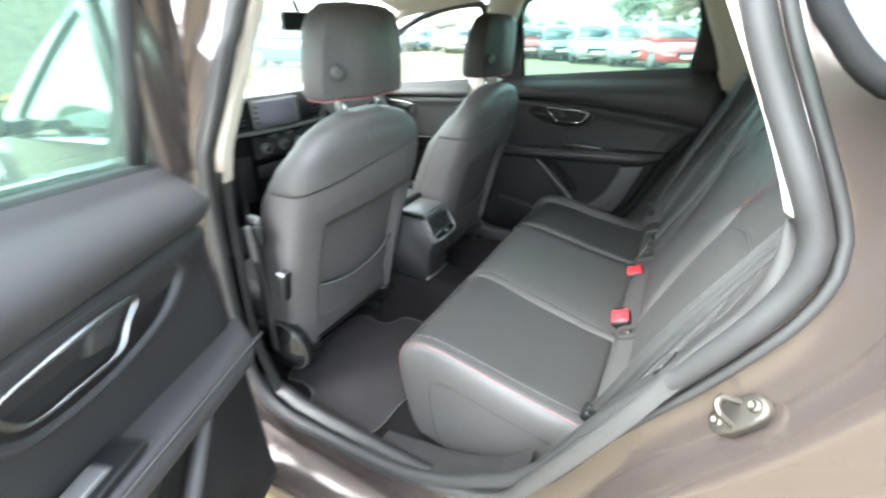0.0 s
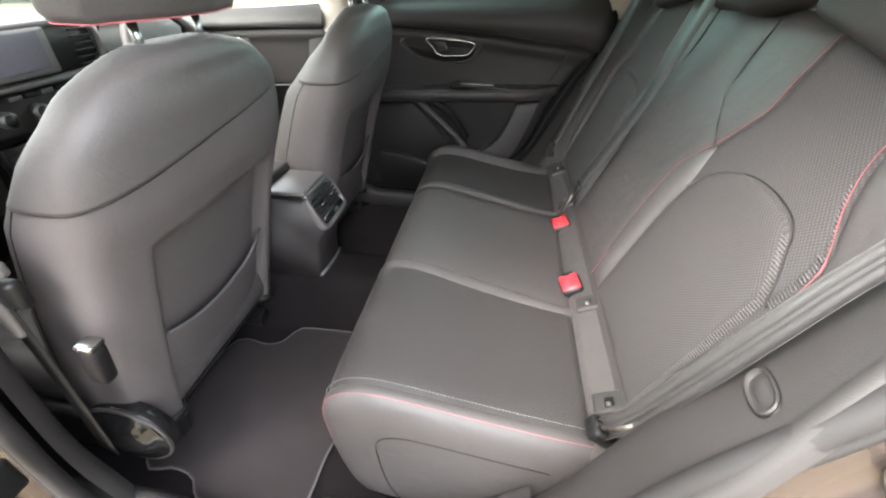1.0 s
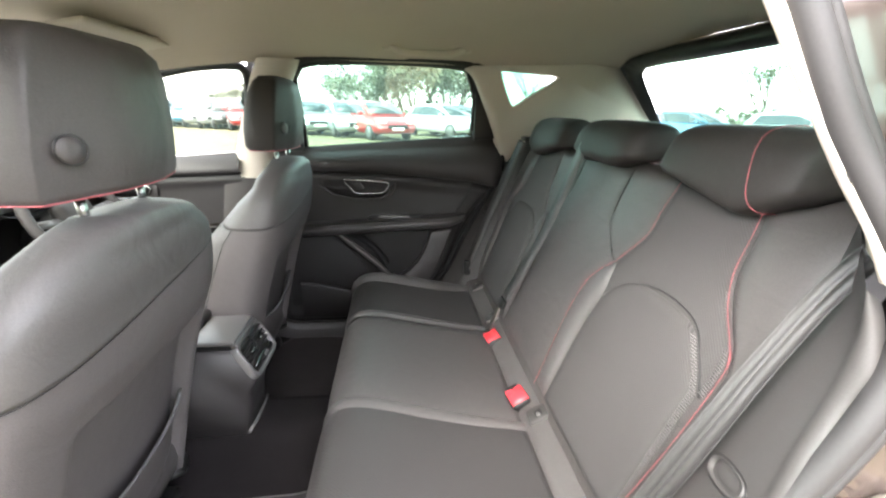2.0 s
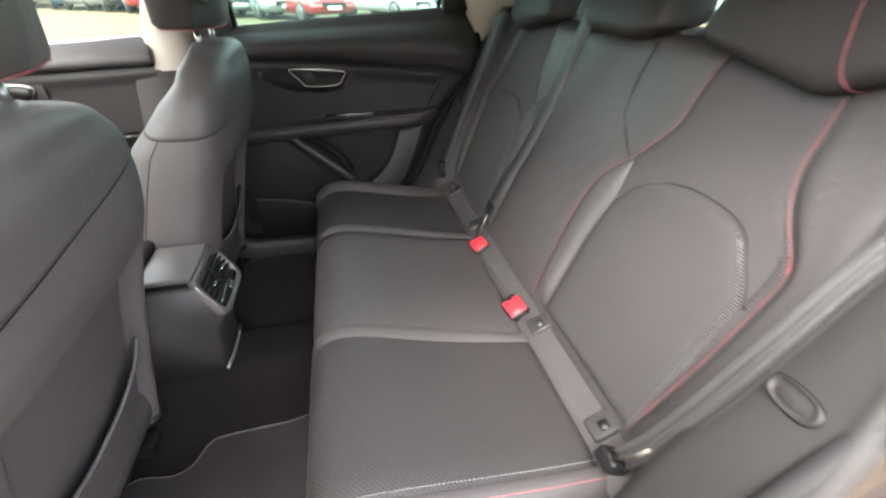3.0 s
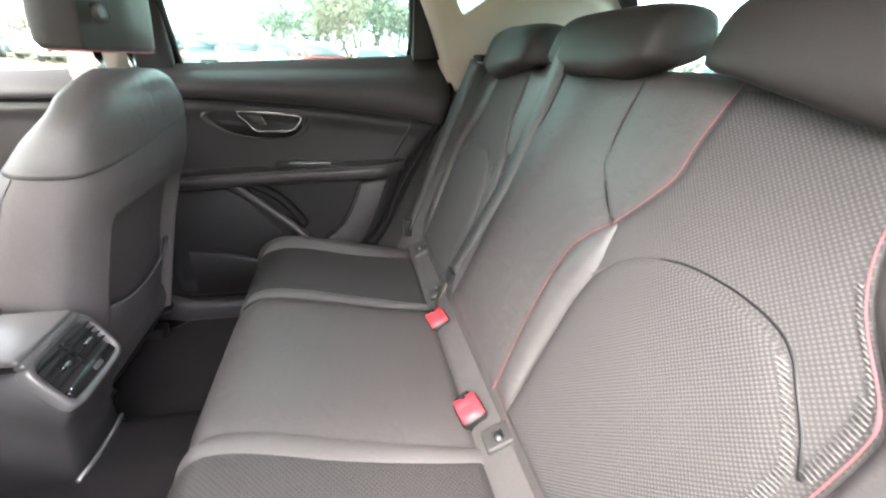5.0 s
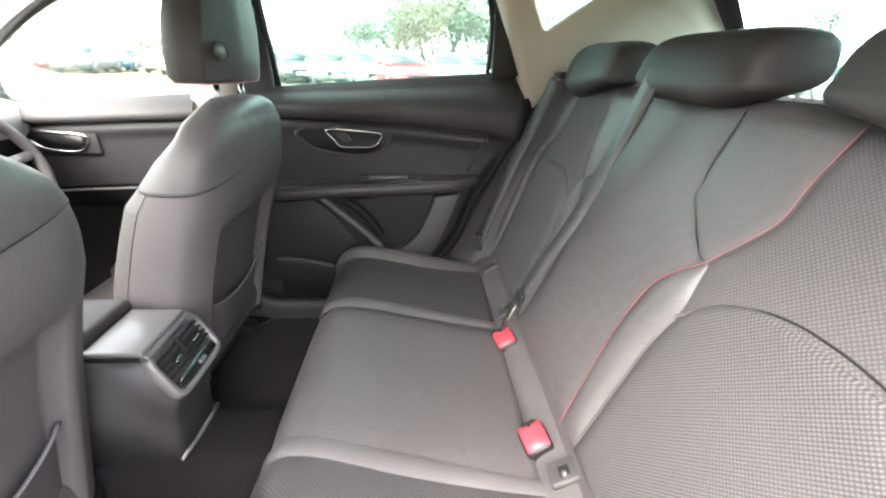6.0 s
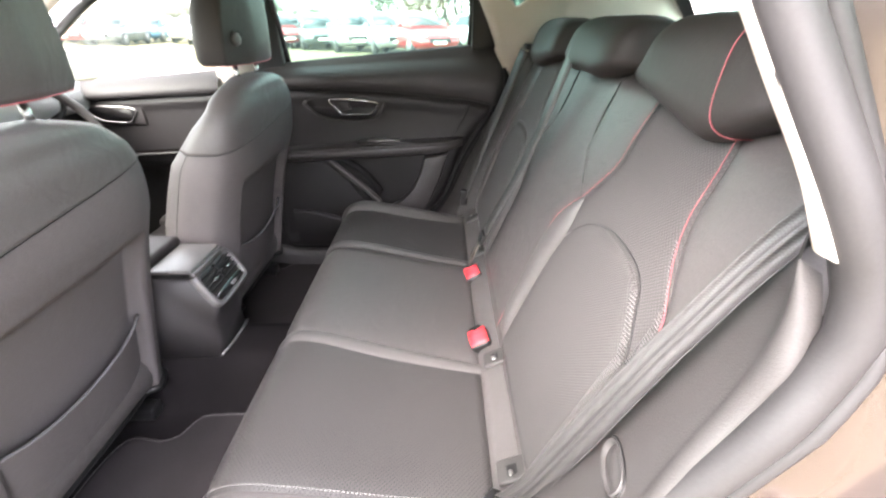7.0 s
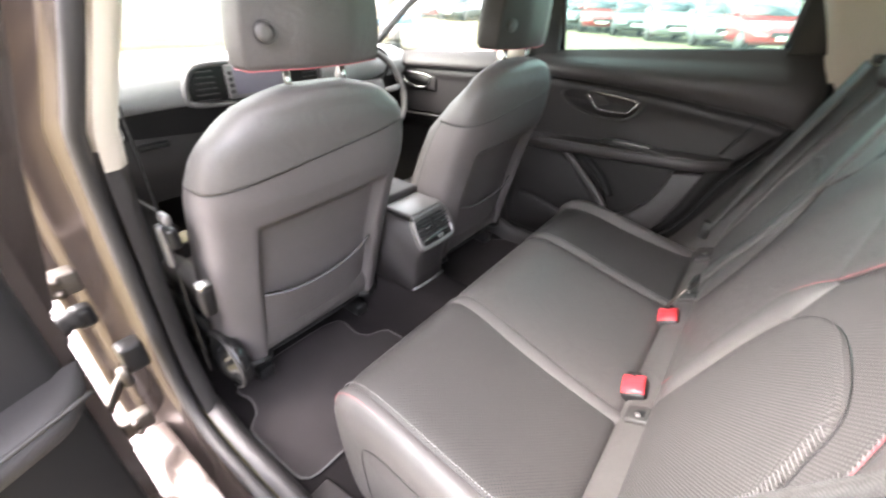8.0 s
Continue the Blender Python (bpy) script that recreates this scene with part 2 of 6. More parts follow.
def tube(pts, r, seg=8, loop=False, flat=1.0):
    p = [Vector(q) for q in pts]
    rings, side = [], None
    n = len(p)
    for i in range(n):
        d = (p[(i + 1) % n] - p[i - 1]) if loop else (p[min(i + 1, n - 1)] - p[max(i - 1, 0)])
        d.normalize()
        if side is None:
            side = d.orthogonal().normalized()
        side = (side - side.dot(d) * d).normalized()
        up = d.cross(side)
        rr = r(i / (n - 1)) if callable(r) else r
        rings.append([p[i] + rr * (math.cos(a) * side + flat * math.sin(a) * up) for a in (2 * math.pi * k / seg for k in range(seg))])
    return loft(rings, loop=loop)


def ribbon(pts, wide, across, thick=0.0015):
    """A flat band through points; across: its width's direction at each point, or one for all."""
    p = [Vector(q) for q in pts]
    rings = []
    for i, q in enumerate(p):
        w = Vector(across[i] if isinstance(across, list) else across)
        d = (p[min(i + 1, len(p) - 1)] - p[max(i - 1, 0)]).normalized()
        w = (w - w.dot(d) * d).normalized()
        nrm = d.cross(w) * thick
        rings.append([q - w * wide / 2 - nrm, q + w * wide / 2 - nrm, q + w * wide / 2 + nrm, q - w * wide / 2 + nrm])
    return loft(rings)


def merge(*bms):
    """Several bmeshes as one."""
    out = bmesh.new()
    for b in bms:
        me = bpy.data.meshes.new("tmp")
        b.to_mesh(me)
        b.free()
        out.from_mesh(me)
        bpy.data.meshes.remove(me)
    return out


def sq(a, w, d1, d2, n):
    """A point on a rounded-rectangle ring: half width w, half depths d1 (positive side) and d2."""
    c, s = math.cos(a), math.sin(a)
    return (w * math.copysign(abs(c) ** (2 / n), c), (d1 if s > 0 else d2) * math.copysign(abs(s) ** (2 / n), s))


def lerp(table, v):
    xs, ys = zip(*table)
    return float(np.interp(v, xs, ys))


def smooth_table(table, v):
    """Like lerp, rounded between the entries."""
    xs = [t[0] for t in table]
    if v <= xs[0]:
        return table[0][1]
    if v >= xs[-1]:
        return table[-1][1]
    i = int(np.searchsorted(xs, v, side="right")) - 1
    pts = [table[max(i - 1, 0)], table[i], table[i + 1], table[min(i + 2, len(table) - 1)]]
    m = [(pts[2][1] - pts[0][1]) / max(pts[2][0] - pts[0][0], 1e-6), (pts[3][1] - pts[1][1]) / max(pts[3][0] - pts[1][0], 1e-6)]
    h = pts[2][0] - pts[1][0]
    f = (v - pts[1][0]) / h
    return (2 * f**3 - 3 * f**2 + 1) * pts[1][1] + (f**3 - 2 * f**2 + f) * h * m[0] + (-2 * f**3 + 3 * f**2) * pts[2][1] + (f**3 - f**2) * h * m[1]

# ---- the car's shell ----
APERTURE = [(-0.125, 1.13), (-0.136, 1.085), (-0.122, 1.03), (-0.066, 0.91), (0.02, 0.756), (0.122, 0.54), (0.228, 0.435), (0.34, 0.355), (0.49, 0.30), (0.7, 0.276),
            (0.88, 0.276), (0.965, 0.33), (0.99, 0.47), (0.967, 0.78), (0.93, 1.0), (0.85, 1.2), (0.775, 1.40), (0.70, 1.462), (0.4, 1.478), (0.1, 1.472), (0.03, 1.43), (-0.04, 1.29)]
LOOP = ring_curve([(0, y, z) for y, z in APERTURE], 160)


def lean(z):
    """How far the side glass and pillars lean in, as half the car's width at a height."""
    return 0.79 - 0.24 * max(0.0, z - 1.08)


def grown(d, i):
    a, b = LOOP[i - 1], LOOP[(i + 1) % len(LOOP)]
    t = (b - a).normalized()
    n = Vector((0, -t.z, t.y))
    return LOOP[i] + n * d


MID = Vector((0, 0.45, 0.85))
SIGN = 1 if (grown(0.1, 20) - MID).length > (LOOP[20] - MID).length else -1


def aperture_ring(side, d, out, clamp=None):
    ring = []
    for i in range(len(LOOP)):
        dd = d(LOOP[i]) if callable(d) else d
        p = grown(SIGN * dd, i)
        z = max(p.z, 0.16)
        f = 1.0 if z < 1.3 else 0.6
        if out < 0.03 and p.y < 0.3:
            # close to the rear pillar's trim the seal lies flatter
            f = 1 - 0.85 * max(0.0, min(1.0, (z - 1.0) / 0.12))
        ring.append((side * (lean(z) + out * f), p.y, z))
    return ring


def skin_width(p):
    if p.y > 0.6 and p.z > 1.0:
        return 0.19
    if p.z > 1.38:
        return 0.125
    if p.z > 1.12 and p.y < 0.3:
        return 0.125
    return 0.30 if p.y < 0.5 else 0.14


body = thing("hatchback", (0, 0.6, 0), "brown-grey metallic hatchback body with its rear door open", "car body")
for side in (-1, 1):
    # far frame is black instead of paint: the door gap's shade is in its colour
    part("side_frame", loft([aperture_ring(side, a, b) for a, b in
         ((0.010, 0.004), (0.018, 0.008), (0.026, 0.012), (0.036, 0.016), (0.056, 0.022), (0.082, 0.034), (0.094, 0.045), (0.1, 0.085), (0.105, 0.1), (0.118, 0.106), (lambda q: 0.12 + 0.30 * (skin_width(q) - 0.12), 0.107), (lambda q: 0.12 + 0.35 * (skin_width(q) - 0.12), 0.110), (lambda q: 0.12 + 0.42 * (skin_width(q) - 0.12), 0.122), (lambda q: 0.12 + 0.52 * (skin_width(q) - 0.12), 0.131), (lambda q: 0.12 + 0.7 * (skin_width(q) - 0.12), 0.136), (skin_width, 0.138))], caps=False), PAINT if side < 0 else LOWER, body,
         "brown-grey painted door frame" if side < 0 else "door frame behind the shut door, blackened for the shade in the gap")
    seal = [Vector(p) for p in aperture_ring(side, 0.0175, 0.018)]
    if side < 0:
        # beside the rear pillar the seal stands further out, past the pale edge strip
        seal = [p + Vector((-0.013 * max(0.0, min(1.0, (p.z - 1.06) / 0.09)) * max(0.15, min(1.0, (1.29 - p.z) / 0.11)) * max(0.0, min(1.0, (0.22 - p.y) / 0.12)), 0, 0)) for p in seal]
        rows = []
        for y, z in ((p.y, p.z) for p in curve([(0, y, z) for y, z in ((-0.117, 1.140), (-0.097, 1.185), (-0.071, 1.236), (-0.045, 1.282), (-0.006, 1.348), (0.035, 1.42))], 22)):
            w = lean(z) - 0.002
            a = w + smooth_table([(1.14, 0.005), (1.185, 0.005), (1.236, -0.005), (1.29, -0.007), (1.42, -0.007)], z)
            b = w + smooth_table([(1.14, 0.020), (1.185, 0.018), (1.236, 0.0125), (1.29, 0.007), (1.42, 0.007)], z)
            rows.append([(side * a, y - 0.016, z - 0.006), (side * a, y - 0.002, z), (side * (a + 0.2 * (b - a)), y + 0.001, z), (side * (a + 0.5 * (b - a)), y + 0.002, z), (side * (b - 0.002), y, z), (side * b, y - 0.004, z - 0.002), (side * b, y - 0.016, z - 0.006)])
        part("pillar_edge_strip", loft(rows), BEIGE, body, "pale beige strip along the rear pillar")
    part("door_seal", tube(seal, 0.016, 12, loop=True), RUBBER, body, "dark rubber door seal")
    part("outer_seal", tube([Vector(p) for p in aperture_ring(side, 0.043, 0.022)], 0.0075, 8, loop=True), RUBBER, body, "thin dark outer seal")
    part("sill_panel", sheet([[(side * x, y, z) for y in np.linspace(-0.3, 2.0, 14)] for x, z in ((0.868, 0.262), (0.915, 0.258), (0.96, 0.242), (0.988, 0.20), (0.985, 0.13), (0.94, 0.085), (0.88, 0.075))]), PAINT, body, "brown-grey painted sill")
    # sill cover
    part("sill_cover", sheet([[(side * x, y, z + (0.02 if y > 0.9 else 0) + 0.10 * max(0, (0.45 - y)) ** 1.0) for y in np.linspace(0.12, 1.9, 30)] for x, z in ((0.728, 0.20), (0.735, 0.25), (0.745, 0.275), (0.76, 0.284), (0.775, 0.28), (0.788, 0.268))]),
         PLASTIC, body, "dark grained sill cover")
    # lower and upper trim of the pillar between the doors
    rows = []
    for z in np.linspace(0.30, 1.005, 18):
        y0 = smooth_table([(0.28, 0.93), (0.47, 0.985), (0.78, 0.962), (1.0, 0.928)], z)
        w = lean(z)
        rows.append([(side * (w + 0.0), y0 - 0.004, z), (side * (w - 0.02), y0 + 0.0, z), (side * (w - 0.045), y0 + 0.03, z), (side * (w - 0.055), y0 + 0.08, z), (side * (w - 0.05), y0 + 0.16, z), (side * (w - 0.0), y0 + 0.2, z)])
    part("pillar_lower_trim", sheet(rows), TRIM_GREY, body, "grey lower pillar trim")
    rows = []
    for z in np.linspace(1.0, 1.47, 14):
        y0 = smooth_table([(1.0, 0.928), (1.2, 0.85), (1.4, 0.77), (1.47, 0.735)], z)
        w = lean(z)
        rows.append([(side * (w + 0.0), y0 - 0.006, z), (side * (w - 0.025), y0 - 0.003, z), (side * (w - 0.045), y0 + 0.02, z), (side * (w - 0.055), y0 + 0.07, z), (side * (w - 0.045), y0 + 0.13, z), (side * (w - 0.0), y0 + 0.16, z)])
    part("pillar_upper_trim", sheet(rows), BEIGE, body, "pale beige upper pillar trim")

# rear pillars with their small windows
for side in (-1, 1):
    outer = [(-0.122, 1.092), (-0.058, 1.25), (-0.012, 1.34), (0.035, 1.43), (0.07, 1.468), (-0.1, 1.475), (-0.3, 1.482), (-0.51, 1.488), (-0.585, 1.40), (-0.66, 1.31), (-0.78, 1.16), (-0.60, 1.12), (-0.4, 1.10), (-0.25, 1.09)]
    if side < 0:
        outer = [(-0.121, 1.14), (-0.094, 1.197), (-0.068, 1.242), (-0.044, 1.279), (-0.018, 1.32), (0.022, 1.39), (0.045, 1.43), (0.08, 1.468), (-0.1, 1.475), (-0.3, 1.482), (-0.51, 1.488), (-0.585, 1.40), (-0.66, 1.31), (-0.78, 1.16), (-0.5, 1.14), (-0.25, 1.138)]
    inner = [(-0.13, 1.335), (-0.105, 1.38), (-0.082, 1.43), (-0.075, 1.458), (-0.12, 1.460), (-0.19, 1.456), (-0.25, 1.452), (-0.31, 1.446), (-0.315, 1.436), (-0.28, 1.41), (-0.235, 1.38), (-0.20, 1.355), (-0.17, 1.333), (-0.145, 1.322)]

    def wall(y, z, d=0.0):
        return (side * (lean(z) - 0.006 - (0.04 if side > 0 else 0.0) * min(1.0, max(0.0, (0.52 * (z - 1.10) - 0.118 - y - 0.025) / 0.06)) - 0.26 * max(0.0, -y - 0.12) ** 1.5 + d), y, z)

    o, q = ring_curve([wall(*p) for p in outer], 70), ring_curve([wall(*p) for p in inner], 70)
    k = min(range(70), key=lambda s: sum((o[i] - q[(i + s) % 70]).length for i in range(0, 70, 5)))
    q = q[k:] + q[:k]
    cen = sum(q, Vector()) / 70
    rings = [o, [p + Vector((-side * 0.034, -0.010, 0) if side > 0 else (0.008, -0.004, 0)) for p in o], [a.lerp(b, 0.35) + Vector((-side * (0.03 if side > 0 else 0.0), 0, 0)) for a, b in zip(o, q)], [b + (b - cen) * 0.10 for b in q], q, [b + Vector((side * 0.045, 0, 0)) + (cen - b) * 0.04 for b in q]]
    if side < 0:
        rings = [[p + Vector((0.012, -0.032, 0)) for p in r] for r in rings]
    pillar = part("rear_pillar_trim", loft(rings, caps=False), BEIGE, body, "pale beige rear pillar trim")
    part("quarter_glass", prism([(p.y, p.z) for p in [b + (b - cen) * 0.02 for b in q]], "x", side * (lean(1.4) + 0.004), side * (lean(1.4) + 0.008)), GLASS, body, "green-tinted quarter window", False).visible_shadow = False
qg = [(-0.088, 1.320), (-0.118, 1.288), (-0.150, 1.275), (-0.30, 1.268), (-0.44, 1.275), (-0.42, 1.36), (-0.30, 1.43), (-0.12, 1.435), (-0.062, 1.40), (-0.068, 1.35)]
qr = ring_curve([(-(lean(z) + 0.100), y, z) for y, z in qg], 60)
bmq = bmesh.new()
bmq.faces.new([bmq.verts.new(q) for q in qr])
part("outer_quarter_glass", bmq, GLASS, body, "green-tinted outer quarter window", False)
part("quarter_gasket", tube([q + Vector((-0.003, 0, 0)) for q in qr], 0.011, 8, loop=True), RUBBER_BLACK, body, "black quarter window gasket")
# black strip of the pillars' edge at the opening is the seal; the parcel shelf and boot behind the seat
part("parcel_shelf", rbox((0, -0.60, 1.08), (1.3, 0.5, 0.03), 0.01), PLASTIC, body, "dark parcel shelf")
part("boot_lining", rbox((0, -1.02, 0.75), (1.4, 0.05, 0.7), 0.02), PLASTIC, body)
# tailgate with its window
fr = [(-0.56, -0.505, 1.497), (0.56, -0.505, 1.497), (0.68, -0.83, 1.10), (-0.68, -0.83, 1.10)]
gl = [(-0.47, -0.545, 1.455), (0.47, -0.545, 1.455), (0.57, -0.80, 1.15), (-0.57, -0.80, 1.15)]


def corner_ring(pts, n):
    dense = []
    for i, p in enumerate(pts):
        a, b = Vector(p), Vector(pts[(i + 1) % 4])
        dense += [a.lerp(b, f) for f in (0.07, 0.36, 0.64, 0.93)]
    return ring_curve(dense, n)


fo, gi = corner_ring(fr, 64), corner_ring(gl, 64)
part("tailgate", loft([[p + Vector((0, -0.06, 0.03)) for p in fo], fo, [a.lerp(b, 0.8) for a, b in zip(fo, gi)], [p + Vector((0, -0.02, 0.01)) for p in gi]], caps=False), HATCH_DARK, body, "black tailgate window surround")
bmg = bmesh.new()
bmg.faces.new([bmg.verts.new(p + Vector((0, -0.03, 0.015))) for p in gi])
part("rear_glass", bmg, GLASS, body, "green-tinted rear window", False).visible_shadow = False
# roof skin
roof_rows = []
for y in np.linspace(-0.62, 1.42, 26):
    top = 1.60 - 0.09 * max(0.0, (y - 0.5) / 0.92) ** 2 - 0.05 * max(0.0, (0.1 - y) / 0.72) ** 2
    roof_rows.append([(0.72 * u, y, top - 0.105 * abs(u) ** 3.2) for u in np.linspace(-1, 1, 24)])
part("roof", sheet(roof_rows, 0.012, (0, 0, 1)), PAINT, body, "brown-grey painted roof")
# windscreen and its pillars
ws_lo = [(0.76 * u, 2.05 + 0.10 * (1 - u * u), 1.03) for u in np.linspace(-1, 1, 15)]
ws_hi = [(0.60 * u, 1.38 + 0.05 * (1 - u * u), 1.50 - 0.05 * u * u) for u in np.linspace(-1, 1, 15)]
part("windscreen", sheet([ws_lo, [Vector(a).lerp(Vector(b), 0.5) + Vector((0, 0.02, 0.02)) for a, b in zip(ws_lo, ws_hi)], ws_hi]), CLEAR, body, "clear windscreen").visible_shadow = False
for side in (-1, 1):
    part("windscreen_pillar", tube(curve([(side * 0.70, 1.2, 1.475), (side * 0.675, 1.40, 1.42), (side * 0.73, 1.75, 1.24), (side * 0.79, 2.08, 1.03)], 14), 0.035, 10), BEIGE, body, "pale beige windscreen pillar")
bonnet = [[(0.86 * u * (1 - 0.10 * (y - 2.0)), y, 1.00 - 0.06 * (y - 2.0) - 0.11 * (y - 2.0) ** 2 - 0.06 * u * u) for u in np.linspace(-1, 1, 13)] for y in np.linspace(2.0, 2.95, 10)]
part("bonnet", sheet(bonnet, 0.01, (0, 0, -1)), PAINT, body, "brown-grey painted bonnet")
part("nose", loft([[(x * 0.84, 2.95 + 0.05 * (1 - x * x), z) for x in np.linspace(-1, 1, 9)] for z in (0.2, 0.4, 0.6, 0.78)], closed=False), PAINT, body)
for side in (-1, 1):
    part("wing", sheet([[(side * (0.90 - 0.05 * max(0, y - 2.4)), y, z) for y in np.linspace(2.0, 2.98, 8)] for z in np.linspace(0.35, 0.96, 5)], 0.01, (-side, 0, 0)), PAINT, body)
    part("rear_wing", sheet([[(side * 0.90, y, z) for y in np.linspace(-1.15, -0.4, 6)] for z in np.linspace(0.3, 1.12, 6)], 0.01, (-side, 0, 0)), PAINT, body)
part("tail", rbox((0, -1.18, 0.68), (1.76, 0.08, 0.86), 0.04), PAINT, body)
part("tailgate_panel", sheet([[(0.88 * u, y, z) for u in np.linspace(-1, 1, 9)] for y, z in ((-0.80, 1.125), (-0.95, 1.12), (-1.10, 1.11), (-1.19, 1.08))], 0.012, (0, 0, -1)), PAINT, body, "brown-grey tailgate panel")


def wheel(x, y, parent):
    s = 1 if x > 0 else -1
    t = part("wheel", tube([(x, y + 0.255 * math.cos(a), 0.31 + 0.255 * math.sin(a)) for a in np.linspace(0, 2 * math.pi, 33)[:-1]], 0.058, 10, loop=True, flat=1.5), RUBBER, parent, "black tyre on alloy wheel")
    part("rim", loft([[(x + s * dx, y + r * math.cos(a), 0.31 + r * math.sin(a)) for a in np.linspace(0, 2 * math.pi, 25)[:-1]] for r, dx in ((0.21, 0.0), (0.2, 0.05), (0.16, 0.03), (0.03, 0.045))]), SILVER, t, "silver alloy rim")


for x in (-0.8, 0.8):
    for y in (-0.55, 2.08):
        wheel(x, y, body)

# floor and tunnel
fl_rows = []
for y in np.linspace(-0.2, 2.0, 30):
    row = []
    for x in np.linspace(-0.77, 0.77, 61):
        hump = 0.175 * (1 / (1 + math.exp((abs(x) - 0.125) / 0.016)))
        front = 0.05 * max(0.0, min(1.0, (y - 1.0) / 0.6))
        up = 0.14 * max(0.0, min(1.0, (0.42 - y) / 0.1)) * (1.0 if abs(x) < 0.6 else 0.0)
        row.append((x, y, 0.205 + hump * (1 - up / 0.14) + front + up))
    fl_rows.append(row)
lone("floor", sheet(fl_rows), CARPET, "black carpeted car floor with a raised tunnel", "car floor", kind="structure")
ceil_rows = []
for y in np.linspace(-0.53, 1.40, 24):
    top = 1.575 - 0.085 * max(0.0, (y - 0.5) / 0.9) ** 2 - 0.055 * max(0.0, (0.1 - y) / 0.62) ** 2
    ceil_rows.append([(0.715 * u, y, top - 0.098 * abs(u) ** 3.0) for u in np.linspace(-1, 1, 26)])
lone("ceiling", sheet(ceil_rows), LINER, "beige cloth headliner inside the car roof", "headliner", kind="structure")

# ---- doors ----
REAR_EDGE = [(0.285, 0.60), (0.30, 0.49), (0.36, 0.335), (0.44, 0.236), (0.54, 0.135), (0.756, 0.04), (0.91, -0.05), (1.03, -0.113), (1.10, -0.128), (1.2, -0.09)]
FRONT_EDGE = [(0.285, 0.84), (0.33, 0.89), (0.47, 0.915), (0.78, 0.905), (1.0, 0.89), (1.2, 0.86)]


def belt(y):
    return 1.13 + 0.085 * (0.71 - y)


def crease(y):
    return smooth_table([(-0.13, 0.955), (-0.01, 0.988), (0.14, 1.004), (0.34, 1.023), (0.5, 1.031), (0.73, 1.037), (0.92, 1.040)], y)


def arm_top(y):
    return 0.80 + 0.06 * (0.743 - y)


def door_face(y, z):
    zb, zc, za = belt(y), crease(y), arm_top(y)
    if z > zc:
        s = min((z - zc) / max(zb - zc, 0.02), 1.0)
        return 0.722 - 0.022 * math.sin(math.pi * min(1, s * 1.25)) + 0.05 * s**2
    g = 0.010 * math.exp(-(((z - zc) / 0.012) ** 2))
    if z > za - 0.03:
        return 0.742 + g - 0.012 * math.exp(-(((z - zc + 0.03) / 0.025) ** 2))
    return 0.748 - 0.012 * max(0.0, (0.5 - z) / 0.2)


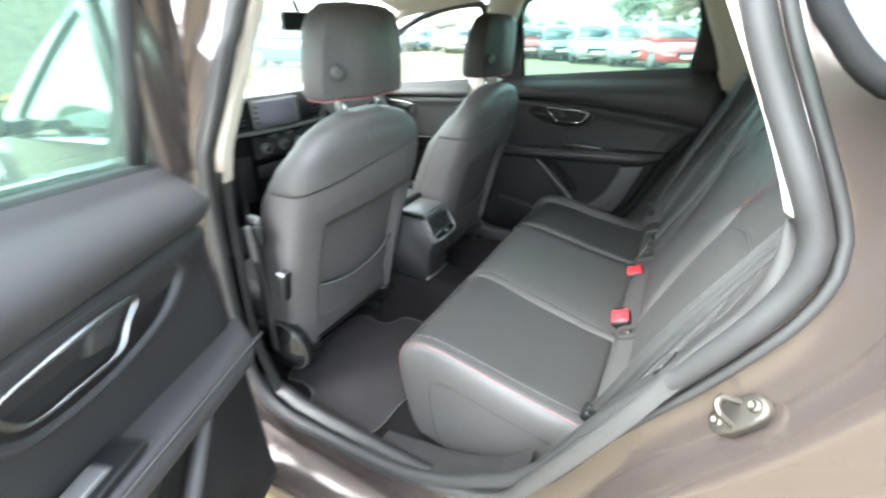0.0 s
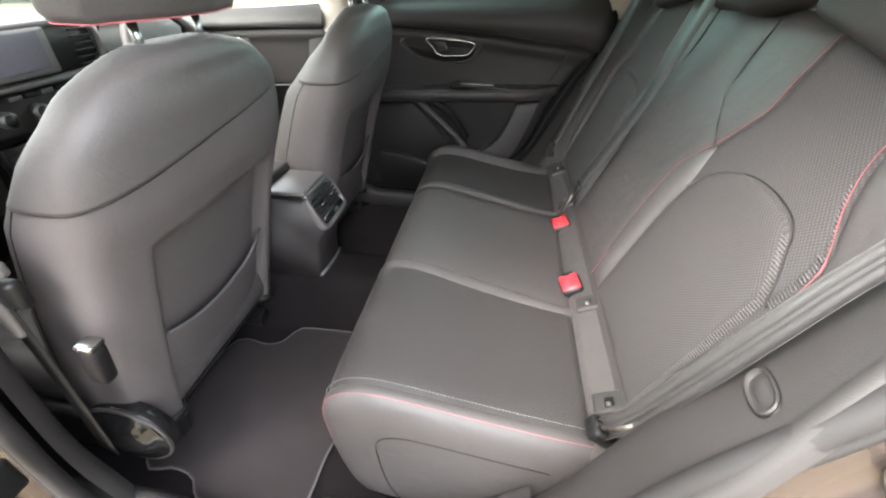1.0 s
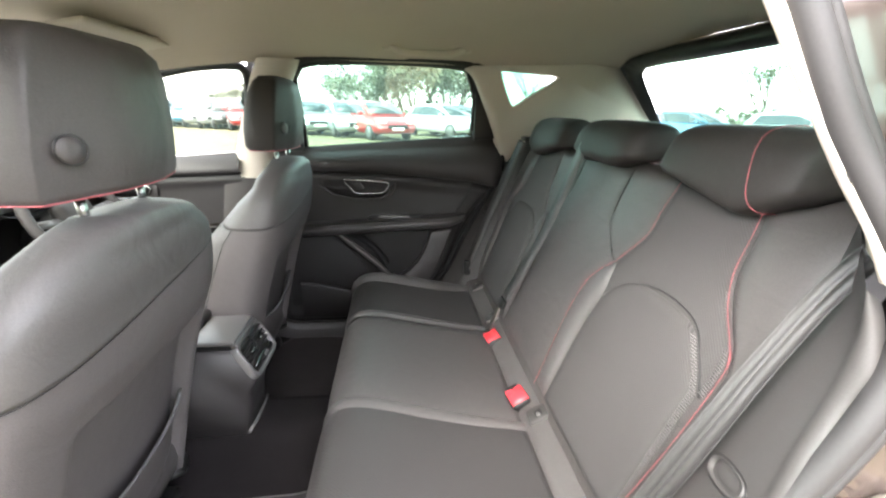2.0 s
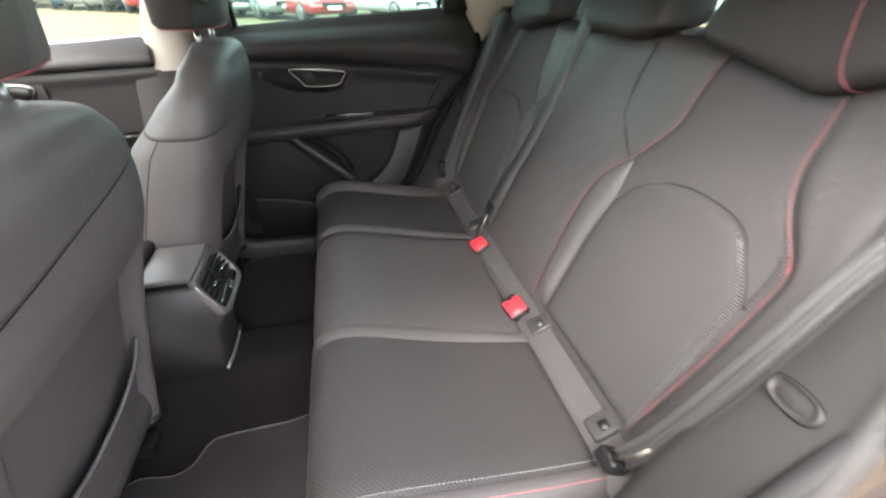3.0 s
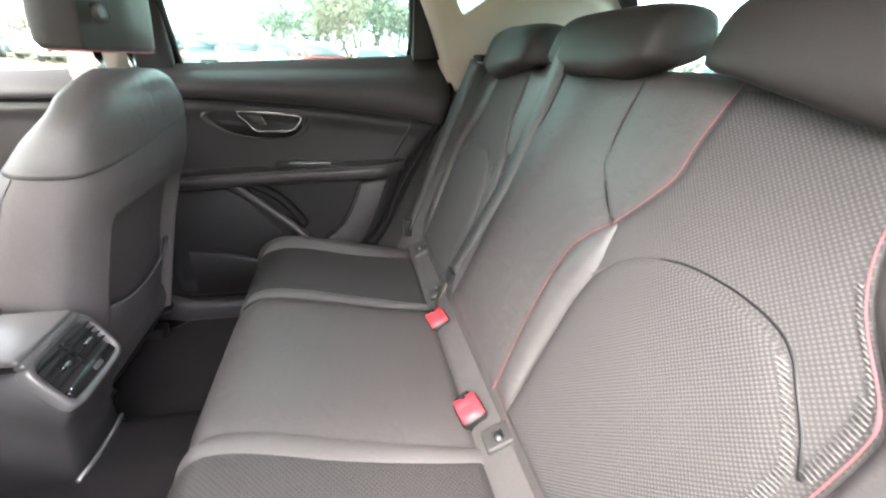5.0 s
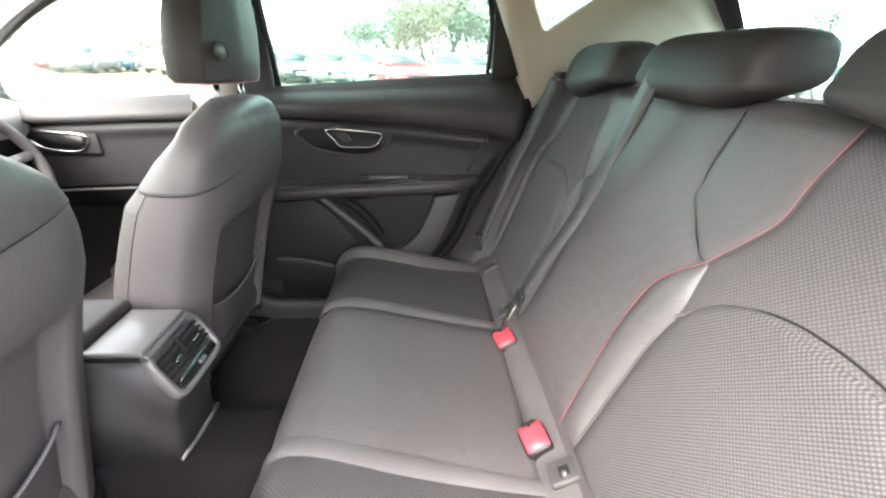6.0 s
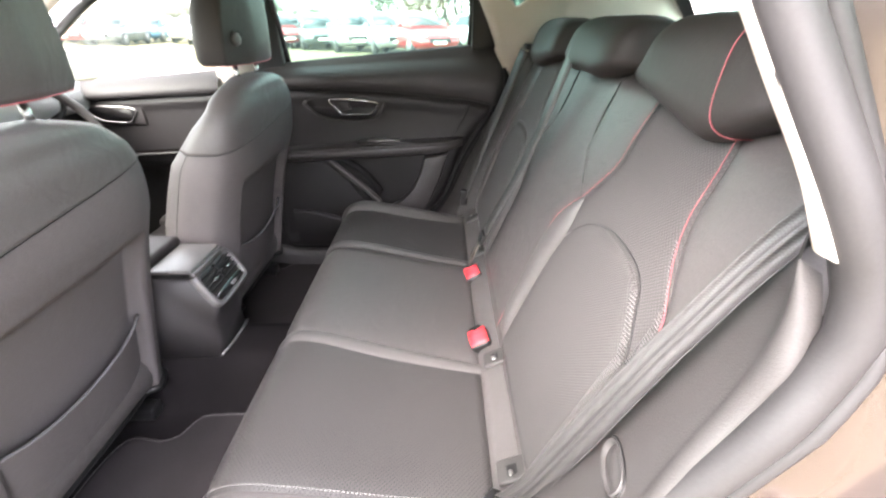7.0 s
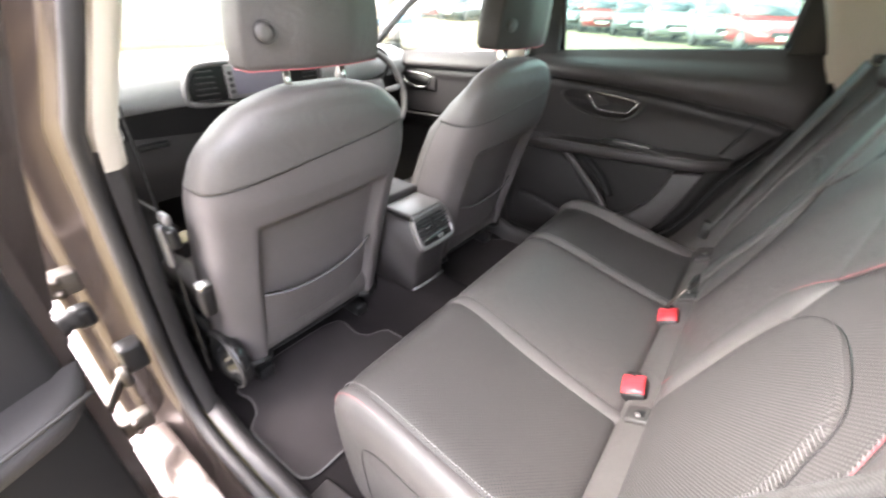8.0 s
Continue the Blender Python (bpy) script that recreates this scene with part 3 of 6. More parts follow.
def rear_door(side, m=None, front=9.0):
    hinge = (side * 0.92, 1.0, 0.0)
    tag = "dark grey rear car door panel standing wide open" if side < 0 else "dark grey rear car door panel, shut"
    door = thing("rear_door", hinge, tag, "car door", "rear doors", m=m)

    def p(name, bm, mat, parent=door, label="", smooth=True):
        if side < 0:
            bm.transform(Matrix.Diagonal((-1, 1, 1, 1)))
            bmesh.ops.reverse_faces(bm, faces=bm.faces)
        return part(name, bm, mat, parent, label, smooth)

    # outer skin with its folded edge
    ol = [LOOP[i] + (grown(SIGN * 0.075, i) - LOOP[i]) for i in range(len(LOOP))]
    ol = [Vector((0, min(q.y, front + 0.05), q.z)) for q in ol]
    low = [q for q in ol if q.z < belt(q.y) + 0.005]
    start = max(range(len(low)), key=lambda i: (low[i] - low[i - 1]).length)
    low = low[start:] + low[:start]
    skin = merge(prism([(q.y, q.z) for q in low], "x", 0.855, 0.895, 0.006))
    p("door_skin", skin, PAINT, label="brown-grey painted outer skin")
    inl = [LOOP[i] + (grown(SIGN * 0.018, i) - LOOP[i]) for i in range(len(LOOP))]
    inl = [Vector((0, min(q.y, front + 0.025), q.z)) for q in inl]
    low2 = [q for q in inl if q.z < belt(q.y) - 0.01]
    start = max(range(len(low2)), key=lambda i: (low2[i] - low2[i - 1]).length)
    low2 = low2[start:] + low2[:start]
    # the far shell is blackened for the shade inside the shut door's gap
    p("door_shell", prism([(q.y, q.z) for q in low2], "x", 0.775, 0.857, 0.004), PAINT if side < 0 else LOWER, label="brown-grey painted inner shell" if side < 0 else "inner shell blackened for the shade in the door gap")
    # inner trim in three pieces: top, inset and bottom, the lower two darkened for shade
    def trim_piece(name, lo, hi, n, mat, label):
        rows = []
        for k in range(n):
            t = k / (n - 1)
            zn = lo(0.4) + t * (hi(0.4) - lo(0.4))
            ya, yb = smooth_table(REAR_EDGE, zn), min(smooth_table(FRONT_EDGE, zn), front)
            row = []
            for i in range(50):
                u = i / 49
                y = ya + u * (yb - ya)
                z = lo(y) + t * (hi(y) - lo(y))
                rim = 0.028 * max(0.0, 1 - min(u, 1 - u) / 0.04) ** 2 + 0.03 * max(0, 1 - (z - 0.30) / 0.04) ** 2
                row.append((door_face(y, z) + rim, y, z))
            rows.append([(0.80, row[0][1] - 0.004, row[0][2])] + row + [(0.80, row[-1][1] + 0.004, row[-1][2])])
        p(name, sheet(rows), mat, label=label)

    trim_piece("top_trim", lambda y: crease(y) - 0.004, belt, 24, SOFT_PLASTIC, "dark soft-touch door top")
    trim_piece("inset_trim", arm_top, lambda y: crease(y) - 0.004, 24, INSET, "padded door inset, cabin shade put into its black")
    trim_piece("lower_trim", lambda y: 0.30, arm_top, 34, LOWER, "lower door trim, footwell shade put into its black")
    # top ledge
    p("window_ledge", sheet([[(x, y, belt(y) + dz) for y in np.linspace(-0.10, min(0.88, front), 30)] for x, dz in ((0.771, -0.004), (0.785, 0.004), (0.81, 0.004), (0.825, -0.03))]), RUBBER_BLACK, label="black window sill strip")
    # armrest
    sect = [(0.750, 0.004), (0.712, 0.002), (0.690, -0.001), (0.672, -0.010), (0.668, -0.022), (0.672, -0.040), (0.690, -0.052), (0.75, -0.062)]
    rows = []
    for y in np.linspace(min(0.85, front + 0.01), 0.035, 40):
        f = min(1.0, (y - 0.03) / 0.10) ** 0.6 * (1 - max(0.0, (y - min(0.78, front - 0.09)) / (0.08 if side > 0 else 0.10)) ** 2)
        rows.append([(0.748 - (0.748 - x) * f, y, arm_top(y) + dz * (0.5 + 0.5 * f)) for x, dz in sect])
    arm = p("armrest", sheet(rows), SOFT_PLASTIC, label="dark padded armrest")
    p("armrest_strip", tube([(0.748 - 0.075 * min(1.0, (y - 0.03) / 0.10) ** 0.6, y, arm_top(y) - 0.004) for y in np.linspace(min(0.77, front - 0.03), 0.05, 30)], 0.0035, 6), TRIM_GREY, arm)
    sw = p("switch_panel", rbox((0.712, 0.365, arm_top(0.365) + 0.004), (0.05, 0.24, 0.012), 0.005), BLACK, arm, "black window switch panel")
    p("window_switch", rbox((0.716, 0.37, arm_top(0.37) + 0.011), (0.030, 0.142, 0.011), 0.004), SILVER, arm, "silver window switch")
    # door pull with its cup
    cup = [(0.69, 0.985), (0.62, 1.006), (0.50, 1.012), (0.38, 1.003), (0.362, 0.982), (0.38, 0.940), (0.42, 0.914), (0.52, 0.908), (0.62, 0.925), (0.675, 0.955)]
    co = ring_curve([(0, y, z) for y, z in cup], 60)
    cc = sum(co, Vector()) / 60

    def cup_ring(f, x):
        return [(x if x else door_face(q.y, q.z) + 0.002, cc.y + (q.y - cc.y) * f, cc.z + (q.z - cc.z) * f) for q in co]

    bez = p("pull_bezel", loft([cup_ring(1.06, 0.745), cup_ring(1.03, 0.733), cup_ring(0.97, 0.731), cup_ring(0.9, 0.742)], caps=False), PLASTIC, label="dark handle surround")
    p("pull_cup", loft([cup_ring(0.92, 0.741), cup_ring(0.88, 0.748), cup_ring(0.7, 0.752), cup_ring(0.1, 0.753)]), PLASTIC, bez, "dark handle recess")
    tra = [(0.585, 0.995), (0.49, 0.995), (0.395, 0.985), (0.398, 0.965), (0.42, 0.941), (0.48, 0.937), (0.535, 0.938), (0.558, 0.962)]
    tr = ring_curve([(0.729, y, z) for y, z in tra], 48)
    p("pull_hollow", prism([(q.y, q.z) for q in tr], "x", 0.7405, 0.746), BLACK, bez, "black finger hollow", False)
    p("pull_frame", tube(tr, lambda f: 0.0028 + 0.0036 * math.exp(-(((f - 0.17) / 0.14) ** 2)), 8, loop=True), CHROME, bez, "satin chrome handle frame")
    p("pull_lever", prism([(0.572, 0.988), (0.515, 0.989), (0.50, 0.957), (0.538, 0.951)], "x", 0.733, 0.752, 0.004), PLASTIC, bez, "grey release lever")
    # joint round the inset panel
    inset = [(y, crease(y) - 0.004) for y in np.linspace(min(0.84, front - 0.02), 0.03, 26)] + [(0.012, crease(0.012) - 0.010), (0.016, 0.965), (0.035, 0.925), (0.058, 0.885), (0.075, arm_top(0.075) + 0.012)]
    p("inset_joint", tube([(door_face(y, z) + 0.001, y, z) for y, z in inset], 0.0055, 6), BLACK, label="dark joint round the inset panel")
    # black tube along the rear edge, drawn for the shaded gap towards the body
    edge_pts = [(smooth_table(REAR_EDGE, z) - 0.002, z) for z in np.linspace(0.36, 1.19, 26)]
    p("edge_gap_tube", tube([(0.742 + 0.02 * max(0.0, (z - 1.05) / 0.14), y, z) for y, z in edge_pts], 0.011, 8), RUBBER_BLACK, label="black tube for the shaded gap along the rear edge of the door")
    # loudspeaker corner and pocket
    p("speaker_grille", prism([(min(0.86, front - 0.02), 0.72), (0.66, 0.735), (0.60, 0.69), (0.50, 0.57), (0.47, 0.48), (0.55, 0.40), (min(0.86, front - 0.02), 0.38)], "x", 0.741, 0.748, 0.002), LOWER, label="dark loudspeaker grille")
    band = curve([(0.728, 0.645, 0.762), (0.712, 0.612, 0.745), (0.700, 0.56, 0.706), (0.688, 0.50, 0.660), (0.680, 0.445, 0.615), (0.680, 0.40, 0.565)], 18)
    p("speaker_rim", tube(band, 0.013, 8), TRIM_GREY, label="grey rim of the loudspeaker corner")
    # black tube drawn for the shadow between loudspeaker rim and pocket
    band = curve([(0.738, 0.575, 0.752), (0.735, 0.51, 0.718), (0.728, 0.45, 0.665), (0.722, 0.405, 0.60)], 14)
    p("pocket_shade_tube", tube(band, 0.017, 8), RUBBER_BLACK, label="black tube for the shadow at the door pocket")
    pk = [(0.42, 0.44), (0.36, 0.53), (0.30, 0.57), (0.255, 0.62), (0.222, 0.69), (0.200, 0.762), (0.100, 0.778), (0.130, 0.68), (0.18, 0.56), (0.27, 0.44)]
    p("pocket_flange", prism(pk, "x", 0.700, 0.75, 0.008), SOFT_PLASTIC, label="dark flange of the door pocket")
    rows = [[(0.69 + dx, y, 0.33 + (0.17 - 0.03 * math.sin(math.pi * (0.62 - y) / 0.34)) * f) for y in np.linspace(0.80 if side > 0 else 0.60, 0.28, 16)] for dx, f in ((0.05, 0.0), (0.0, 0.12), (-0.01, 0.9), (-0.004, 1.0), (0.006, 0.98), (0.03, 0.6))]
    p("map_pocket", sheet(rows), LOWER, label="dark plastic map pocket")
    # window frame and pane
    up = ([(0.86, belt(0.86)), (0.80, 1.33), (0.765, 1.42)] if side > 0 else [(0.82, belt(0.82)), (0.83, 1.33), (0.80, 1.42)]) + [(0.70, 1.467), (0.4, 1.482), (0.1, 1.476), (0.035, 1.44), (-0.035, 1.30), (-0.095, belt(-0.095))]
    path = curve([(lean(z) + 0.035, y, z) for y, z in up], 60)
    rows = []
    for i, q in enumerate(path):
        t = (path[min(i + 1, 59)] - path[max(i - 1, 0)]).normalized()
        n = Vector((0, t.z, -t.y)).normalized()
        if (q + n * 0.05 - MID).length > (q - MID).length:
            n = -n
        rows.append([q + Vector((0.03, 0, 0)) - n * 0.045, q + Vector((0.01, 0, 0)) - n * 0.045, q - n * 0.03 + Vector((-0.012, 0, 0)), q + n * 0.0 + Vector((-0.012, 0, 0)), q + n * 0.014, q + n * 0.014 + Vector((0.03, 0, 0)), q + Vector((0.04, 0, 0))])
    p("window_frame", loft(rows), PAINT if side < 0 else HATCH_DARK, label="dark window frame")
    p("window_sash", prism([(0.755, belt(0.755) - 0.02), (0.885, belt(0.885) - 0.02), (0.83, 1.32), (0.795, 1.43), (0.765, 1.44)] if side > 0 else [(0.757, belt(0.757) - 0.02), (0.825, belt(0.825) - 0.02), (0.845, 1.32), (0.83, 1.43), (0.775, 1.44)], "x", lean(1.28) + 0.02, lean(1.28) + 0.05, 0.006), PAINT if side < 0 else HATCH_DARK, label="dark sash between window and pillar")
    if side < 0:
        p("door_flange", prism([(0.79, 0.80), (0.85, 0.84), (0.88, 0.955), (0.905, 1.06), (0.955, 1.2), (0.985, 1.30), (0.985, 1.42), (0.80, 1.445)], "x", 0.835, 0.858, 0.005), PAINT, label="brown-grey painted front flange")
    p("sash_rubber", tube([(lean(z) + 0.03, y, z) for y, z in (((0.752, belt(0.75)), (0.757, 1.25), (0.762, 1.35), (0.768, 1.44)) if side > 0 else ((0.750, belt(0.75)), (0.757, 1.25), (0.762, 1.35), (0.768, 1.44)))], 0.012, 8), RUBBER, label="black window rubber")
    gp = [(q.y, q.z) for q in path] + [(y, belt(y)) for y in np.linspace(-0.08, 0.85 if side > 0 else 0.80, 8)]
    bmq = bmesh.new()
    bmq.faces.new([bmq.verts.new((lean(z) + 0.045, y, z)) for y, z in gp])
    bmesh.ops.triangulate(bmq, faces=bmq.faces)
    p("window_pane", bmq, GLASS, label="green-tinted side window", smooth=False).visible_shadow = False
    # dark filler at the back of the window
    p("window_filler", prism([(0.008, 1.175), (-0.112, 1.188), (-0.11, 1.2), (-0.04, 1.315), (0.0, 1.385), (0.012, 1.37)], "x", lean(1.25) - 0.005, lean(1.25) + 0.04, 0.004), BLACK, label="black plastic window filler")
    p("window_guide", tube(curve([(lean(z) + 0.035, y, z) for y, z in ((0.018, 1.18), (0.014, 1.27), (0.02, 1.36), (0.05, 1.45))], 8), 0.009, 6), RUBBER, label="black rubber window guide")
    # latch on the rear edge, hinges on the front edge
    p("latch", rbox((0.80, -0.095, 0.93), (0.05, 0.012, 0.09), 0.004), BLACK, label="black door latch")
    for z in (0.80, 0.38) if side > 0 else ():
        h = p("hinge", rbox((0.86, 0.985, z), (0.10, 0.05, 0.05), 0.008), STEEL, label="worn metal door hinge")
        p("hinge_pin", tube([(0.92, 1.0, z - 0.045), (0.92, 1.0, z + 0.045)], 0.011, 10), STEEL, h)
    if side > 0:
        p("check_strap", rbox((0.83, 1.0, 0.52), (0.03, 0.10, 0.035), 0.006), BLACK, label="black door check strap")
    if side > 0:
        p("cable_boot", tube(curve([(0.83, 0.96, 0.66), (0.85, 1.0, 0.64), (0.88, 1.02, 0.62)], 10), 0.022, 10), RUBBER, label="rubber cable boot")
    return door


rear_door(1)
rear_door(-1, Matrix.Translation((-0.843, 0.957, 0)) @ Matrix.Rotation(radians(-66), 4, "Z"), 0.785)
# what holds the open door: hinges, check strap and cable boot
for z in (0.79, 0.36):
    h = part("hinge", merge(rbox((-0.93, 0.992, z), (0.085, 0.04, 0.05), 0.007), rbox((-0.995, 0.965, z - 0.004), (0.075, 0.055, 0.036), 0.007, Matrix.Rotation(radians(24), 4, "Z"))), STEEL, body, "worn zinc-plated door hinge")
    part("hinge_pin", tube([(-0.962, 0.965, z - 0.045), (-0.962, 0.965, z + 0.04)], 0.012, 10), BLACK, h, "dark hinge pin")
    for dz in (-0.03, 0.034):
        part("hinge_bolt", tube([(-0.925, 0.975, z + dz * 0.45), (-0.925, 0.962, z + dz * 0.45)], 0.010, 6), STEEL, h, "steel bolt head")
strap = part("check_strap", ribbon(curve([(-0.86, 0.995, 0.545), (-0.91, 0.975, 0.515), (-0.965, 0.93, 0.475), (-1.01, 0.88, 0.45)], 12), 0.026, (0, 0, 1), 0.004), STEEL, body, "dull steel door check strap")
part("check_bracket", rbox((-0.868, 0.985, 0.56), (0.05, 0.05, 0.075), 0.010), BLACK, strap, "black check bracket")
part("check_roller", tube([(-0.90, 0.965, 0.50), (-0.90, 0.965, 0.55)], 0.012, 8), STEEL, strap, "bright roller")
boot_pts = curve([(-0.905, 1.0, 0.70), (-0.955, 0.975, 0.70), (-0.985, 0.955, 0.645), (-0.995, 0.935, 0.575), (-1.005, 0.90, 0.535), (-1.015, 0.87, 0.53)], 120)
part("cable_boot", tube(boot_pts, lambda f: 0.020 + 0.0018 * math.sin(f * 75.0), 12), RUBBER, body, "ribbed rubber cable boot")
part("boot_collar", rbox((-0.91, 0.995, 0.70), (0.04, 0.04, 0.05), 0.012), BLACK, body, "black boot collar")


def front_belt(y):
    return 1.10 - 0.07 * (y - 1.05)


def front_door(side):
    door = thing("front_door", (side * 0.9, 2.0, 0), "dark grey front car door panel, shut", "car door", "front doors")

    def p(name, bm, mat, parent=door, label="", smooth=True):
        if side < 0:
            bm.transform(Matrix.Diagonal((-1, 1, 1, 1)))
            bmesh.ops.reverse_faces(bm, faces=bm.faces)
        return part(name, bm, mat, parent, label, smooth)

    p("door_skin", prism([(1.06, 1.10), (1.10, 0.5), (1.05, 0.26), (1.95, 0.26), (1.99, 0.5), (1.99, 1.02)], "x", 0.84, 0.895, 0.006), PAINT, label="brown-grey painted outer skin")

    def crest(y):
        return 1.02 - 0.05 * (y - 1.1)

    def rest(y):
        return 0.80 - 0.055 * (y - 1.1)

    def panel(name, lo, hi, face, n, mat, label):
        rows = []
        for k in range(n):
            t = k / (n - 1)
            row = []
            for y in np.linspace(1.02, 1.95, 30):
                z = lo(y) + t * (hi(y) - lo(y))
                row.append((face(t), y, z))
            rows.append(row)
        p(name, sheet(rows), mat, label=label)

    panel("top_trim", crest, front_belt, lambda t: 0.712 + 0.010 * (1 - t) ** 8 + 0.055 * t * t, 16, SOFT_PLASTIC, "dark soft-touch door top")
    panel("inset_trim", rest, crest, lambda t: 0.744 - 0.012 * math.exp(-(((t - 0.86) / 0.08) ** 2)), 20, INSET, "padded door inset, cabin shade put into its black")
    panel("lower_trim", lambda y: 0.30, rest, lambda t: 0.75 - 0.075 * max(0.0, (t - 0.86) / 0.14) ** 0.5, 30, LOWER, "lower door trim, footwell shade put into its black")
    p("inset_joint", tube([(0.735, y, crest(y) - 0.003) for y in np.linspace(1.02, 1.95, 20)], 0.0055, 6), BLACK, label="dark joint under the door top")
    p("armrest_strip", tube([(0.672, y, 0.802 - 0.055 * (y - 1.1)) for y in np.linspace(1.1, 1.7, 12)], 0.006, 6), TRIM_GREY)
    tr = ring_curve([(0.734, y, z) for y, z in ((1.60, 0.965), (1.50, 0.968), (1.40, 0.958), (1.405, 0.93), (1.43, 0.905), (1.5, 0.905), (1.55, 0.915), (1.585, 0.94))], 40)
    bez = p("pull_bezel", rbox((0.742, 1.50, 0.935), (0.014, 0.27, 0.085), 0.006), PLASTIC, label="dark handle surround")
    p("pull_cup", prism([(q.y, q.z) for q in tr], "x", 0.731, 0.739), BLACK, bez, "black handle recess")
    p("pull_frame", tube(tr, 0.006, 6, loop=True), CHROME, bez, "satin chrome handle frame")
    win = [(1.02, front_belt(1.02)), (0.985, 1.20), (0.955, 1.36), (0.96, 1.43), (1.0, 1.445), (1.13, 1.436), (1.28, 1.405), (1.42, 1.355), (1.6, 1.255), (1.8, 1.12), (1.9, front_belt(1.9))]
    path = curve([(lean(z) + 0.035, y, z) for y, z in win], 50)
    p("window_frame", tube(path, 0.018, 8), HATCH_DARK, label="black window frame")
    bmq = bmesh.new()
    bmq.faces.new([bmq.verts.new((lean(z) + 0.04, y, z)) for y, z in [(q.y, q.z) for q in path]])
    bmesh.ops.triangulate(bmq, faces=bmq.faces)
    p("window_pane", bmq, CLEAR, label="clear side window", smooth=False).visible_shadow = False
    # outside mirror
    mir = p("mirror_shell", loft([[(1.0 + 0.11 * math.copysign(abs(math.cos(a)) ** 0.6, math.cos(a)) * f, 1.76 + dy, 1.10 + 0.068 * math.copysign(abs(math.sin(a)) ** 0.6, math.sin(a)) * f) for a in np.linspace(0, 2 * math.pi, 29)[:-1]]
             for f, dy in ((0.98, 0.0), (1.0, 0.02), (0.95, 0.07), (0.7, 0.13), (0.2, 0.15))]), PAINT, label="brown-grey mirror housing")
    p("mirror_glass", prism([(1.0 + 0.098 * math.copysign(abs(math.cos(a)) ** 0.6, math.cos(a)), 1.10 + 0.057 * math.copysign(abs(math.sin(a)) ** 0.6, math.sin(a))) for a in np.linspace(0, 2 * math.pi, 29)[:-1]], "y", 1.755, 1.76), CHROME, mir, "mirror glass", False)
    p("mirror_foot", rbox((0.90, 1.80, 1.06), (0.14, 0.06, 0.04), 0.01), BLACK, mir, "black mirror foot")
    return door


front_door(1)
front_door(-1)

# striker on the near door frame
ST = Vector((-0.843, -0.143, 0.886))
SN = Vector((-0.30, 0.82, 0.46)).normalized()
SL = Vector((-0.07, -0.505, 0.86))
SL = (SL - SL.dot(SN) * SN).normalized()
SW = SN.cross(SL)
st = thing("door_striker", ST, "worn zinc-plated door striker bolted on the painted frame", "door striker")


def on_striker(u, v, h):
    return ST + SL * u + SW * v + SN * h


def plate_ring(f, h):
    return [on_striker(f * 0.041 * math.copysign(abs(math.cos(a)) ** 0.75, math.cos(a)), f * 0.0205 * math.copysign(abs(math.sin(a)) ** 0.85, math.sin(a)), h) for a in np.linspace(0, 2 * math.pi, 33)[:-1]]


part("plate", loft([plate_ring(1.0, -0.006), plate_ring(1.0, 0.004), plate_ring(0.96, 0.006), plate_ring(0.9, 0.0062)]), STEEL, st, "zinc-plated striker plate")
part("loop", tube(curve([on_striker(0.010, 0.013, 0.004), on_striker(0.007, 0.012, 0.018), on_striker(0.004, 0.010, 0.030), on_striker(-0.001, 0.0, 0.035), on_striker(-0.004, -0.010, 0.030), on_striker(-0.007, -0.012, 0.018), on_striker(-0.010, -0.013, 0.004)], 24), 0.0042, 8), STEEL, st, "steel striker loop")
for u in (-0.027, 0.027):
    bolt = part("bolt", merge(loft([[on_striker(u + r * math.cos(a), r * math.sin(a), h) for a in np.linspace(0, 2 * math.pi, 17)[:-1]] for r, h in ((0.0092, 0.005), (0.0092, 0.008), (0.008, 0.0105), (0.0045, 0.0108), (0.004, 0.007))])), STEEL, st, "steel bolt head")

# ---- rear bench ----
bench = thing("rear_bench", (0, 0.2, 0.2), "charcoal leather rear bench with red stitching", "car seat")


def cushion_path(n):
    """Section of the cushion from back to front and down: y, z and the outward normal."""
    pts = [(0.022, 0.512), (0.12, 0.524), (0.25, 0.545), (0.38, 0.568), (0.45, 0.576), (0.50, 0.568), (0.535, 0.540), (0.548, 0.50), (0.545, 0.44), (0.535, 0.36), (0.515, 0.28), (0.49, 0.235)]
    c = curve([(0, y, z) for y, z in pts], n)
    out = []
    for i, q in enumerate(c):
        t = (c[min(i + 1, n - 1)] - c[max(i - 1, 0)]).normalized()
        out.append((q.y, q.z, Vector((0, -t.z, t.y)) * (1 if t.y > 0 or t.z < 0 else -1)))
    return out


CP = cushion_path(60)
CP = [(y, z, n if n.z + n.y > 0 else -n) for y, z, n in CP]


def seam_x(edge, y):
    """The lines between the seats of the cushion."""
    if edge == "left":
        return -0.615
    if edge == "right":
        return 0.615
    return (-0.272 + 0.135 * y) if edge == "a" else (0.215 + 0.075 * y)


def cushion_panel(e1, e2, puff=0.012, n=40):
    rows = []
    for k, (y, z, nn) in enumerate(CP):
        a, b = seam_x(e1, min(y, 0.5)), seam_x(e2, min(y, 0.5))
        row = []
        for i in range(n + 1):
            u = i / n
            h = puff * (1 - abs(2 * u - 1) ** 10) - 0.004
            dish = -0.006 * math.sin(math.pi * u) * math.exp(-(((y - 0.22) / 0.16) ** 2))
            h += dish if k < 32 else 0
            if k == 0:
                h -= 0.02
            row.append(Vector((a + u * (b - a), y, z)) + nn * h)
        rows.append(row)
    return sheet(rows)


